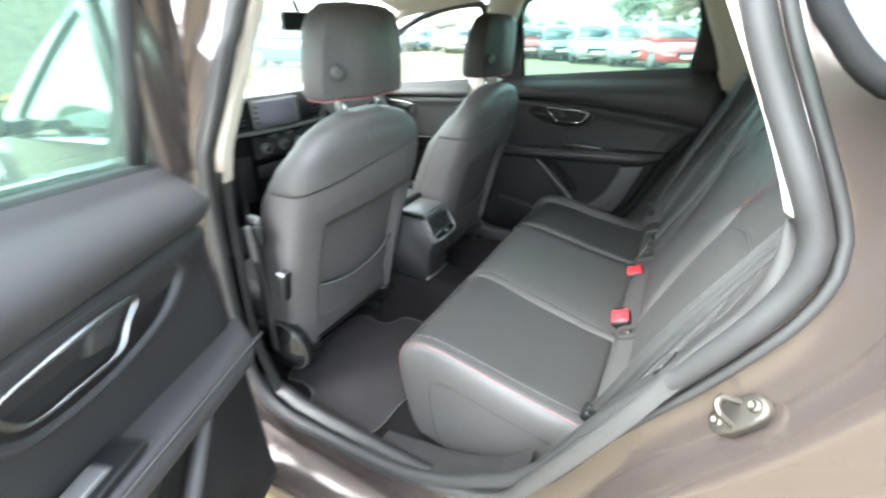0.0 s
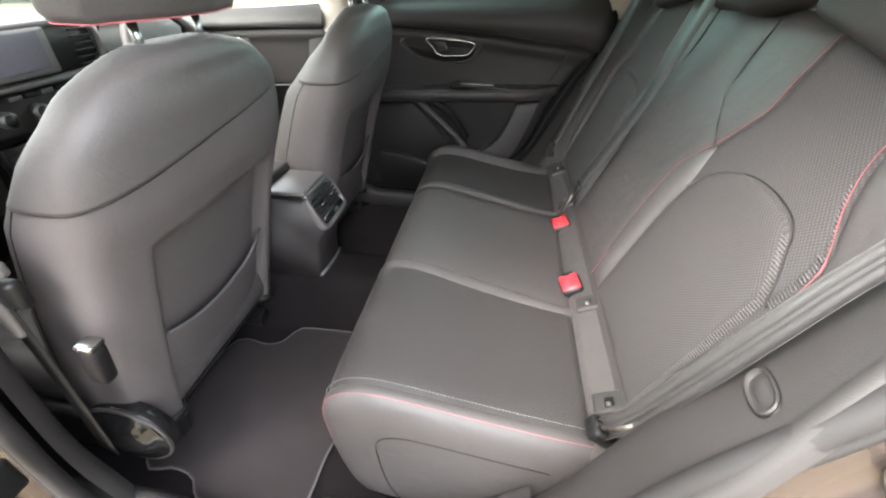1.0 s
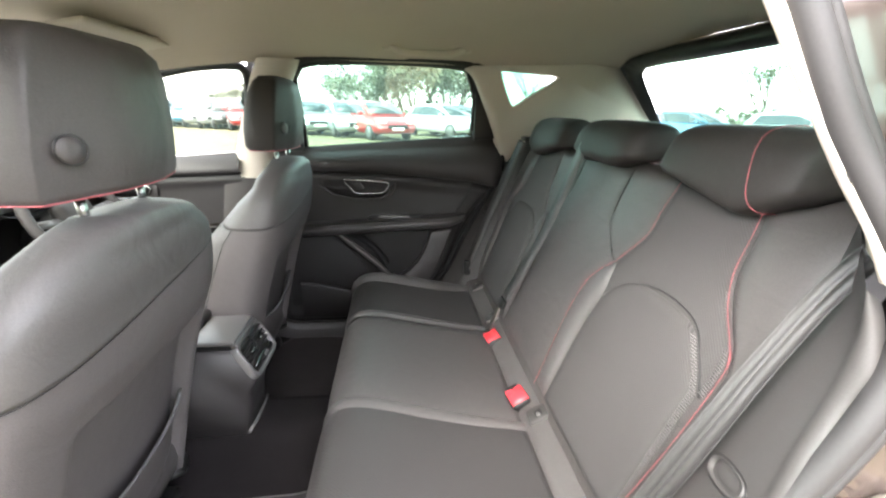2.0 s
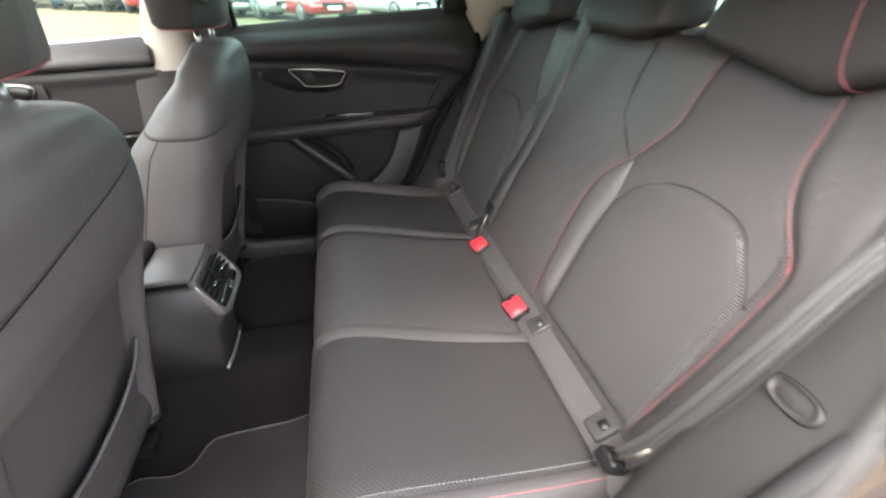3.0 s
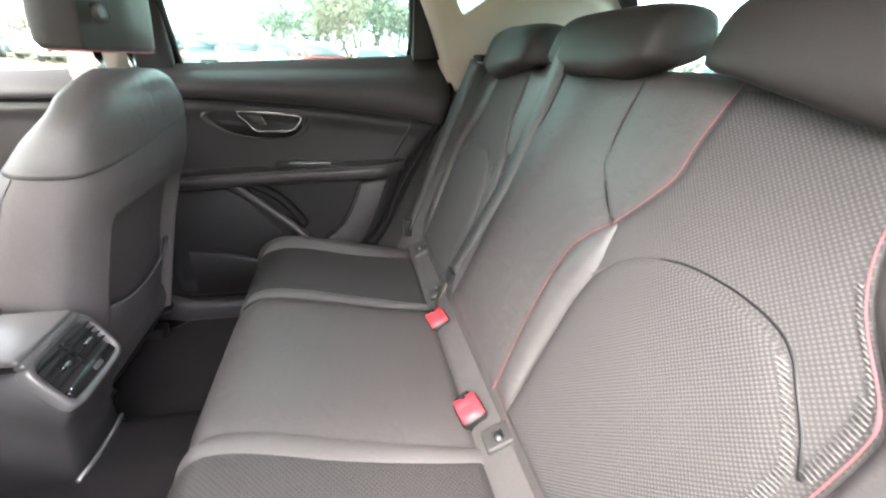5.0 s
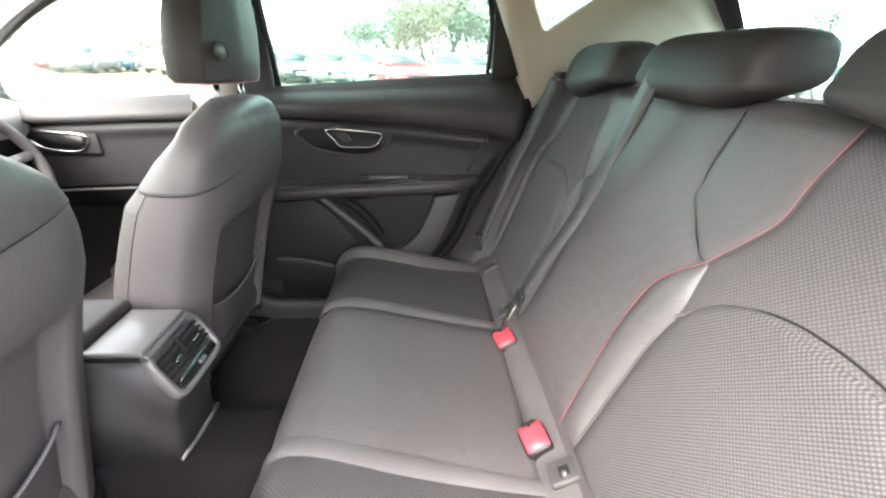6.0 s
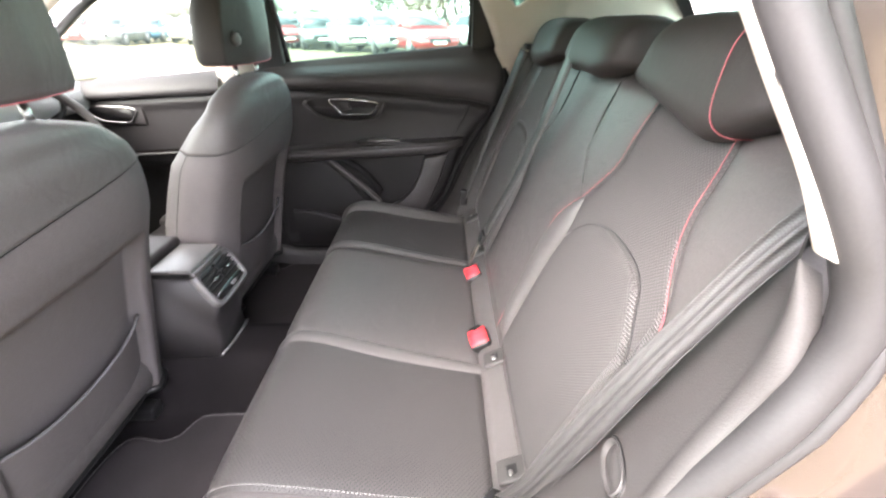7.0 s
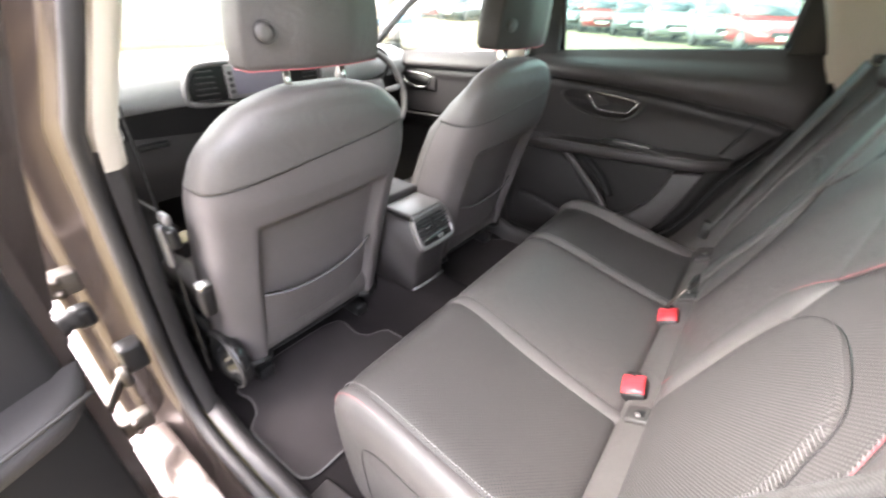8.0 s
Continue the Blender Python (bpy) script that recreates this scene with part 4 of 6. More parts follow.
part("seat_pad", cushion_panel("left", "a"), PERFORATED, bench, "perforated charcoal leather seat pad")
part("centre_pad", cushion_panel("a", "b", 0.010), CUSHION, bench, "plain charcoal leather centre pad")
part("seat_pad", cushion_panel("b", "right"), PERFORATED, bench, "perforated charcoal leather seat pad")
for e in ("a", "b"):
    s = -1 if e == "a" else 1
    rows = []
    for k, (y, z, nn) in enumerate(CP[:44]):
        x0 = seam_x(e, min(y, 0.5))
        w = 0.036 + 0.016 * max(0.0, min(1.0, (y - 0.02) / 0.3))
        rise = 0.0065 * (1 if k < 34 else max(0.0, 1 - (k - 34) / 10))
        rows.append([Vector((x0 - s * 0.006 + s * w * u, y, z)) + nn * (0.002 + rise * math.sin(math.pi * min(1, u * 0.9 + 0.08)) ** 0.7) for u in np.linspace(0, 1, 9)])
    part("seam_roll", sheet(rows), LEATHER_SOFT, bench, "raised leather roll between the seats", flip=(s < 0))
for s in (-1, 1):
    offs = [(0.0, 0.0), (0.010, 0.002), (0.022, -0.002), (0.034, -0.014), (0.042, -0.032)]
    heart = Vector((s * 0.668, 0.03, 0.24))
    rows = []
    for k, (y, z, nn) in enumerate(CP):
        row = []
        for dx, dn in offs:
            q = Vector((s * (0.613 + dx), y, z)) + nn * (dn + 0.004)
            q.z = max(q.z, 0.235)
            row.append(q)
        row += [row[-1].lerp(heart, f) + Vector((s * b, 0, 0)) for f, b in ((0.12, 0.004), (0.35, 0.004), (0.7, 0.002), (1.0, 0.0))]
        rows.append(row)
    part("end_bolster", sheet(rows), CUSHION, bench, "smooth charcoal leather cushion end", flip=(s > 0))
    line = [Vector(rows[k][4]).lerp(heart, 0.17) + Vector((s * 0.0058, 0, 0)) for k in range(5, 60)]
    if s > 0:
        # the outer edge of this seat rises to a plump roll
        roll = []
        for k, (y, z, nn) in enumerate(CP[1:42]):
            g = math.sin(math.pi * min(1.0, (k + 1) / 41)) ** 0.6
            roll.append([Vector((0.548 + 0.078 * u - 0.006 * (1 - g), y, z)) + nn * (0.003 + 0.024 * g * math.sin(math.pi * min(1.0, 0.72 * u + 0.02)) ** 1.1) for u in np.linspace(0, 1, 12)])
        part("edge_roll", sheet(roll), LEATHER_SOFT, bench, "plump leather roll along the cushion's edge")
    part("end_seam", tube(line, 0.0009, 5), BLACK, bench)
    part("end_piping", tube([Vector((s * 0.634, y, z)) + nn * 0.003 for y, z, nn in CP[:46]], 0.0006, 5), RED_THREAD if s < 0 else LEATHER, bench, "thin red piping")
    st_pts = [Vector((s * 0.603, y, z)) + nn * 0.0075 for y, z, nn in CP[1:40]]
    stitches = []
    line = curve(st_pts, 260)
    for i in range(0, 258, 2):
        stitches.append(tube([line[i], line[i].lerp(line[i + 1], 1.2)], 0.0009, 3))
    part("stitching", merge(*stitches), GREY_THREAD, bench, "pale double stitching")


part("seat_base", rbox((0, 0.29, 0.275), (1.16, 0.40, 0.13), 0.02), CARPET, bench, "black carpeted seat base")


def back_y(z):
    return -0.03 - 0.36 * (z - 0.58)


BN = Vector((0, 1, 0.36)).normalized()


def on_back(x, z, h=0.0):
    return Vector((x, back_y(z), z)) + BN * h


def arch_in(z):
    return -0.415 + 0.172 * (1 - max(0.0, (z - 0.575) / 0.385) ** 7) ** 0.55


def arch_out(z):
    return lerp([(0.575, -0.600), (0.80, -0.602), (0.858, -0.604), (0.888, -0.586), (0.914, -0.564), (0.941, -0.540), (0.953, -0.505), (0.959, -0.44)], z)


ARCH = [(-0.246, 0.60), (-0.247, 0.74), (-0.25, 0.855), (-0.272, 0.89), (-0.308, 0.92), (-0.352, 0.948), (-0.40, 0.961), (-0.46, 0.963), (-0.512, 0.956), (-0.542, 0.941), (-0.566, 0.914), (-0.588, 0.888), (-0.606, 0.858)]
INNER_RED = [(0.575, -0.182), (0.69, -0.172), (0.783, -0.166), (0.875, -0.176), (0.92, -0.203), (0.955, -0.240)]
SEAM_UP = [(0.955, -0.240), (1.003, -0.276), (1.047, -0.303), (1.093, -0.306), (1.13, -0.312), (1.2, -0.325)]
OUTER_RED = [(0.575, -0.590), (0.65, -0.60), (0.75, -0.612), (0.85, -0.620), (0.925, -0.621), (0.95, -0.608), (1.0, -0.566), (1.05, -0.542), (1.11, -0.535), (1.2, -0.522)]
back = part("backrest", loft([[on_back(x * 0.665, z, h) for z, h in ((0.50, -0.01), (0.57, 0.0), (0.8, 0.0), (1.1, 0.0), (1.165, -0.004), (1.19, -0.02), (1.195, -0.05), (1.17, -0.10), (0.5, -0.10))] for x in np.linspace(-1, 1, 40)]),
            LEATHER, bench, "charcoal leather backrest")


def patch(xa, xb, z0, z1, h, sm=1, n=26, m=34, power=8, base=0.001):
    rows = []
    for k in range(m + 1):
        v = k / m
        z = z0 + v * (z1 - z0)
        a, b = xa(z), xb(z)
        row = []
        for i in range(n + 1):
            u = i / n
            f = (1 - abs(2 * u - 1) ** power) * (1 - abs(2 * v - 1) ** (power * 2))
            row.append(on_back(sm * (a + u * (b - a)), z, base + h * f))
        rows.append(row)
    return sheet(rows)


for sm in (1, -1):
    red = RED_THREAD if sm > 0 else LEATHER
    part("upper_cloth", patch(lambda z: min(-0.24, smooth_table(SEAM_UP, z)), lambda z: smooth_table(OUTER_RED, z), 0.80, 1.165, 0.006, sm, power=16), MESH_CLOTH, back, "coarse woven cloth panel", flip=(sm > 0))
    part("lower_cloth", patch(arch_in, arch_out, 0.575, 0.959, 0.013, sm, power=14, base=0.003), FINE_CLOTH, back, "fine ribbed cloth lumbar panel", flip=(sm > 0))
    arch = curve([(x, 0, z) for x, z in ARCH], 60)
    part("arch_piping", tube([on_back(sm * q.x, q.z, 0.006) for q in arch[:22]], 0.0026, 6), LEATHER, back)
    # black line drawn for the shadow just outside the panel's raised edge
    part("arch_shade_line", tube([on_back(sm * q.x, q.z, 0.0055) for q in arch[20:]], 0.0024, 6), BLACK, back, "black line for the shade in the joint round the lumbar panel")
    part("side_bolster", patch(lambda z: smooth_table(INNER_RED, z), lambda z: max(arch_in(z) - 0.004, -0.262) if z < 0.9 else -0.262 + 0.012 * (z - 0.9) / 0.058, 0.58, 0.958, 0.017, sm, power=3, base=0.004), LEATHER_SOFT, back, "shiny leather side bolster", flip=(sm > 0))
    part("outer_bolster", patch(lambda z: smooth_table(OUTER_RED, z) - 0.003, lambda z: -0.672, 0.575, 1.165, 0.016, sm, power=4, base=0.002), LEATHER, back, "charcoal leather outer bolster", flip=(sm > 0))
    part("inner_panel", patch(lambda z: -0.135 if z > 1.03 else -0.135 - 0.10 * min(1, (1.03 - z) / 0.075), lambda z: min(-0.238, smooth_table(SEAM_UP, z)) + 0.003, 0.958, 1.165, 0.005, sm, power=8, base=0.002), LEATHER, back, "charcoal leather shoulder panel", flip=(sm > 0))
    part("stitching", tube([on_back(sm * q.x, q.z, 0.009) for q in curve([(x, 0, z) for z, x in INNER_RED], 40)], 0.0007, 5), red, back, "red stitching")
    part("stitching", tube([on_back(sm * q.x, q.z, 0.0075) for q in curve([(x, 0, z) for z, x in SEAM_UP], 40)], 0.0005, 5), red, back, "faint red stitching")
    teeth = []
    for z0, z1, f, long in ((0.585, 0.932, lambda z: arch_out(z) + 0.003, 0.0085), (0.865, 0.945, lambda z: smooth_table(OUTER_RED, z) + 0.007, 0.010), (0.945, 1.02, lambda z: smooth_table(OUTER_RED, z) + 0.005, 0.0035)):
        for z in np.arange(z0, z1, 0.0045):
            teeth.append(tube([on_back(sm * (f(z) - 0.001), z, 0.0085), on_back(sm * (f(z) + long), z + 0.0022, 0.0155 if z < 0.865 or long == 0.0085 else 0.0095)], 0.0009, 3))
    part("tooth_stitching", merge(*teeth), RIB, back, "pale toothed stitching")
    part("stitching", tube([on_back(sm * q.x, q.z, 0.010) for q in curve([(x, 0, z) for z, x in OUTER_RED[:6]], 40)], 0.0007, 5), red, back, "red stitching")
    part("stitching", tube([on_back(sm * q.x, q.z, 0.010) for q in curve([(x, 0, z) for z, x in OUTER_RED[4:]], 40)], 0.0007, 5), red, back, "red stitching")
    part("split_seam", tube([on_back(sm * q.x, q.z, 0.004) for q in curve([(-0.235, 0, 0.96), (-0.194, 0, 0.985), (-0.155, 0, 1.03), (-0.135, 0, 1.08), (-0.135, 0, 1.165)], 20)], 0.0013, 5), BLACK, back)
    # strip at the foot of the backrest
    part("foot_strip", sheet([[Vector((sm * x, y + 0.0, z)) for x in np.linspace(-0.665, -0.0, 20)] for y, z in ((0.035, 0.500), (0.026, 0.522), (0.012, 0.533), (-0.02, 0.548), (-0.038, 0.560), (-0.04, 0.575))]), LEATHER, bench, "smooth strip at the foot of the backrest", flip=(sm < 0))
    for x in (-0.266, -0.555):
        c = part("anchor_cover", rbox((sm * x, -0.008, 0.545), (0.050, 0.066, 0.016), 0.007, Matrix.Rotation(radians(-28), 4, "X")), TRIM_GREY, bench, "grey child-seat anchor cover")
        part("anchor_hole", rbox((sm * x - 0.002, -0.004, 0.5515), (0.020, 0.020, 0.004), 0.0015, Matrix.Rotation(radians(-28), 4, "X")), BLACK, c, "dark anchor hole")
        part("anchor_badge", tube([(sm * x - 0.010 * sm, -0.002, 0.5505 + 0.0015), (sm * x - 0.010 * sm, 0.000, 0.5565)], 0.0052, 10), SILVER, c, "round pale badge")


def centre_half(z):
    return smooth_table([(0.58, 0.176), (0.70, 0.166), (0.80, 0.161), (0.88, 0.172), (0.925, 0.20), (0.955, 0.225), (0.985, 0.19), (1.03, 0.153), (1.08, 0.134), (1.17, 0.134)], z)


part("centre_panel", patch(centre_half, lambda z: -centre_half(z), 0.58, 1.165, 0.004, m=50, power=12, base=0.002), LEATHER, back, "plain charcoal leather centre panel")


def rear_headrest(cx, half, label, stitched, low=0.068):
    """A pad with a front edge that drops towards a blunt outer corner; low: its height under the middle."""
    hr = thing("headrest", (cx, -0.235, 1.13), label, "headrest", "rear headrests")
    out_ = -1 if cx < -0.1 else 1

    def at_pad(u, dy, dz, f=1.0):
        drop = 0.0
        if dz < 0:
            o = u * out_ if stitched else abs(u)
            drop = (lerp([(-1, 0.034), (-0.6, 0.028), (0.3, -0.006), (0.42, -0.008), (1, 0.030)], o) if stitched else lerp([(0, 0.0), (0.45, -0.004), (1, 0.022)], o)) * min(1.0, -dz / low)
        return (cx + half * u, -0.25 - 0.30 * dz + dy - 0.02 * (1 - f), 1.215 + dz + drop)

    rings = []
    for u in np.linspace(-1, 1, 41):
        f = max(0.0, 1 - abs(u) ** 5) ** 0.35 * 0.96 + 0.04
        ring = []
        for a in np.linspace(0, 2 * math.pi, 49)[:-1]:
            dz, dy = sq(a, 1.0, 0.064 * (0.55 + 0.45 * f), 0.064 * (0.55 + 0.45 * f), 2.9)
            dz *= (0.068 if dz > 0 else low) * (0.5 + 0.5 * f)
            ring.append(at_pad(u, dy, dz, f))
        rings.append(ring)
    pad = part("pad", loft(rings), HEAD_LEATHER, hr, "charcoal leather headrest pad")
    if stitched:
        line = []
        for a in np.linspace(-0.25 * math.pi, 1.12 * math.pi, 60):
            dz, dy = sq(a, 1.0, 0.0652, 0.0652, 2.9)
            dz *= 0.0690 if dz > 0 else low + 0.0012
            line.append(at_pad(out_ * (0.50 - 0.13 * max(-1, min(1, dz / 0.06))), dy, dz))
        part("stitching", tube(line, 0.0009, 5), RED_THREAD if cx < 0 else LEATHER, pad, "red stitching" if cx < 0 else "")
    for s in (-1, 1):
        part("post", tube([(cx + s * half * 0.5, -0.262, 1.10), (cx + s * half * 0.5, -0.262, 1.18)], 0.006, 8), CHROME, hr, "metal headrest post")
    return hr


rear_headrest(-0.442, 0.165, "charcoal leather headrest with red stitching on the bench", True)
rear_headrest(-0.008, 0.172, "plain charcoal leather centre headrest on the bench", False, 0.045)
rear_headrest(0.432, 0.165, "charcoal leather outer headrest on the bench", True)


# ---- belts ----
def buckle(at):
    """A buckle standing out of the gap: the red face looks up at the near side, the slot at its upper end."""
    b = thing("belt_buckle", at, "black seat-belt buckle with a red release button", "belt buckle", "rear buckles")
    prof = [(-0.029, -0.006), (-0.027, 0.001), (-0.020, 0.004), (-0.004, 0.0075), (0.0, 0.0055), (0.004, 0.0075), (0.018, 0.006), (0.026, 0.003), (0.028, -0.006)]
    red = loft([[(w, u, h - e) for u, h in prof] for w, e in ((-0.0245, 0.003), (-0.023, 0.0), (0.023, 0.0), (0.0245, 0.003))])
    for name, bm, mat, label in (("housing", rbox((0, -0.001, -0.040), (0.057, 0.066, 0.080), 0.011), BLACK, "black buckle housing"),
                                 ("release_button", red, RED_PLASTIC, "red release button"),
                                 ("slot", merge(rbox((0, 0.0275, 0.004), (0.030, 0.007, 0.006), 0.001), rbox((0, 0.021, 0.0062), (0.009, 0.008, 0.003), 0.001)), BLACK, "dark tongue slot")):
        bm.transform(Matrix.Translation(at))
        part(name, bm, mat, b, label)
    n = Vector((-0.10, 0.42, 0.90)).normalized()
    u = Vector((0.92, 0.22, 0.20))
    u = (u - u.dot(n) * n).normalized()
    w = u.cross(n)
    b.matrix_world = Matrix.Translation(at) @ Matrix((w, u, n)).transposed().to_4x4()
    return b


buckle((-0.186, 0.030, 0.545))
buckle((0.143, 0.026, 0.540))


def belt_band(name, pts, wide, across, label):
    b = thing(name, pts[0], label, "seat belt", "rear seat belts")
    part("webbing", ribbon(curve(pts, 26), wide, across, 0.0012), WEBBING, b, "grey belt webbing")
    return b


cb = belt_band("seat_belt", [(0.062, -0.19, 1.215), (0.075, -0.165, 1.12), (0.10, -0.105, 0.92), (0.125, -0.04, 0.76), (0.137, -0.012, 0.69)], 0.046, (1, 0.1, 0.1), "grey centre seat belt hanging down the backrest")
part("tongue", rbox((0.139, -0.002, 0.668), (0.05, 0.012, 0.035), 0.005, Matrix.Rotation(radians(20), 4, "X")), BLACK, cb, "black belt tongue")
part("tongue_bar", ribbon([(0.140, 0.004, 0.655), (0.142, 0.02, 0.61), (0.141, 0.034, 0.57)], 0.024, (1, 0, 0), 0.002), STEEL, cb, "steel tongue blade")
fb = belt_band("seat_belt", [(0.60, -0.17, 1.185), (0.618, -0.135, 1.08), (0.638, -0.07, 0.90), (0.652, -0.01, 0.72), (0.66, 0.03, 0.60)], 0.046, (1, 0.5, 0.1), "grey outer seat belt hanging beside the backrest")
part("guide", rbox((0.60, -0.19, 1.195), (0.07, 0.04, 0.02), 0.006), BLACK, fb, "black belt guide")
part("anchor", rbox((0.66, 0.03, 0.60), (0.03, 0.03, 0.07), 0.006), BLACK, fb, "black belt anchor")
# the outer belt beside the open door hangs slack, pleated lengthwise
nb = thing("seat_belt", (-0.64, 0.027, 0.585), "grey outer seat belt, slack and pleated, beside the backrest", "seat belt", "rear seat belts")
slack = curve([(-0.765, -0.235, 1.25), (-0.722, -0.165, 1.13), (-0.703, -0.112, 1.0), (-0.695, -0.073, 0.90), (-0.682, -0.033, 0.78), (-0.662, 0.002, 0.66), (-0.64, 0.027, 0.585)], 40)
rows = []
for k, p in enumerate(slack):
    run = (slack[min(k + 1, 39)] - slack[max(k - 1, 0)]).normalized()
    side_way = run.cross(p - Vector((-1.02, 0.22, 1.27))).normalized()
    proud = side_way.cross(run).normalized()
    f = k / 39
    w = lerp([(0.0, 0.027), (0.25, 0.028), (0.6, 0.036), (1.0, 0.034)], f)
    deep = lerp([(0.0, 0.10), (0.3, 0.25), (1.0, 0.34)], f) * w
    rows.append([p + side_way * w * u + proud * deep * h for u, h in ((-0.5, -0.5), (-0.42, 0.0), (-0.25, 0.3), (-0.10, -0.1), (-0.02, -0.7), (0.06, 0.0), (0.18, 0.45), (0.34, 0.2), (0.46, -0.4), (0.5, -0.9))])
part("webbing", sheet(rows, 0.0012, (1, 0, 0)), WEBBING, nb, "pleated grey belt webbing")
an = part("anchor", rbox((-0.628, 0.026, 0.560), (0.045, 0.05, 0.03), 0.008, Matrix.Rotation(radians(30), 4, "X")), BLACK, nb, "black belt anchor")
part("anchor_bolt", tube([(-0.628, 0.035, 0.571), (-0.627, 0.042, 0.578)], 0.009, 8), STEEL, an, "pale anchor bolt")
part("anchor_blade", ribbon([(-0.63, 0.03, 0.575), (-0.65, 0.015, 0.60), (-0.665, -0.005, 0.635)], 0.02, (0.5, 0.8, 0), 0.003), STEEL, an, "bright anchor blade")

# wheel-house trims beside the bench
for s in (-1, 1):
    side_trim = thing("side_trim", (s * 0.72, 0.1, 0.3), "grey moulded trim beside the rear bench", "trim panel", "side trims")
    inn = curve([(s * 0.668, 0.36, 0.24), (s * 0.668, 0.16, 0.34), (s * 0.668, 0.075, 0.46), (s * 0.668, 0.008, 0.64), (s * 0.668, -0.08, 0.807), (s * 0.668, -0.138, 0.92), (s * 0.662, -0.215, 1.11), (s * 0.655, -0.235, 1.19)], 40)
    out = curve([(s * 0.795, 0.37, 0.315), (s * 0.815, 0.18, 0.42), (s * 0.82, 0.105, 0.55), (s * 0.815, 0.005, 0.755), (s * 0.80, -0.048, 0.865), (s * 0.786, -0.083, 0.935), (s * 0.775, -0.117, 1.005), (s * 0.772, -0.129, 1.07), (s * 0.768, -0.125, 1.125)], 40)
    rows = []
    for f, h in ((-0.15, -0.06), (0.0, -0.012), (0.06, 0.0), (0.2, 0.005), (0.4, 0.006), (0.6, 0.005), (0.8, 0.003), (0.96, 0.0), (1.0, 0.0)):
        rows.append([a.lerp(b, f) + Vector((0, 0.85, 0.5)) * h for a, b in zip(inn, out)])
    for dx, dy in ((0.004, 0.003), (0.012, 0.004), (0.020, 0.001), (0.025, -0.006), (0.027, -0.02)):
        rows.append([b + Vector((s * dx * (1 - max(0.0, (k - 32) / 8)), 0.85 * dy, 0.5 * dy)) for k, b in enumerate(out)])
    part("panel", sheet(rows), TRIM_GREY, side_trim, "grey moulded panel", flip=(s > 0))
    cen, nrm = Vector((s * 0.744, -0.0595, 0.8535)), Vector((-s * 0.33, 0.85, 0.42)).normalized()
    ax2 = Vector((s * 0.07, 0.018, 0.014))
    ax2 = (ax2 - ax2.dot(nrm) * nrm).normalized()
    ax1 = nrm.cross(ax2)

    def catch_ring(f, h):
        return [cen + f * (ax1 * 0.0165 * math.copysign(abs(math.cos(a)) ** 0.8, math.cos(a)) + ax2 * 0.036 * math.copysign(abs(math.sin(a)) ** 0.8, math.sin(a))) + nrm * h for a in np.linspace(0, 2 * math.pi, 41)[:-1]]

    part("kick_trim", prism([(0.13, 0.43), (0.20, 0.35), (0.30, 0.29), (0.40, 0.258), (0.50, 0.235), (0.58, 0.215), (0.59, 0.20), (0.13, 0.20)], "x", s * 0.67, s * 0.795, 0.008), SOFT_PLASTIC, side_trim, "dark kick trim at the sill")
    lip = part("release_lip", loft([catch_ring(1.08, -0.010), catch_ring(1.04, 0.003), catch_ring(0.94, 0.004), catch_ring(0.86, -0.002), catch_ring(0.80, -0.004)], caps=False), TRIM_GREY, side_trim, "grey lip of the release catch")
    part("release_bowl", loft([catch_ring(0.82, -0.004), catch_ring(0.66, -0.001), catch_ring(0.35, 0.0005), catch_ring(0.05, 0.001)]), TRIM_GREY, lip, "grey release catch")
    part("release_joint", tube(catch_ring(1.09, 0.001), 0.0012, 6, loop=True), BLACK, lip, "dark joint")


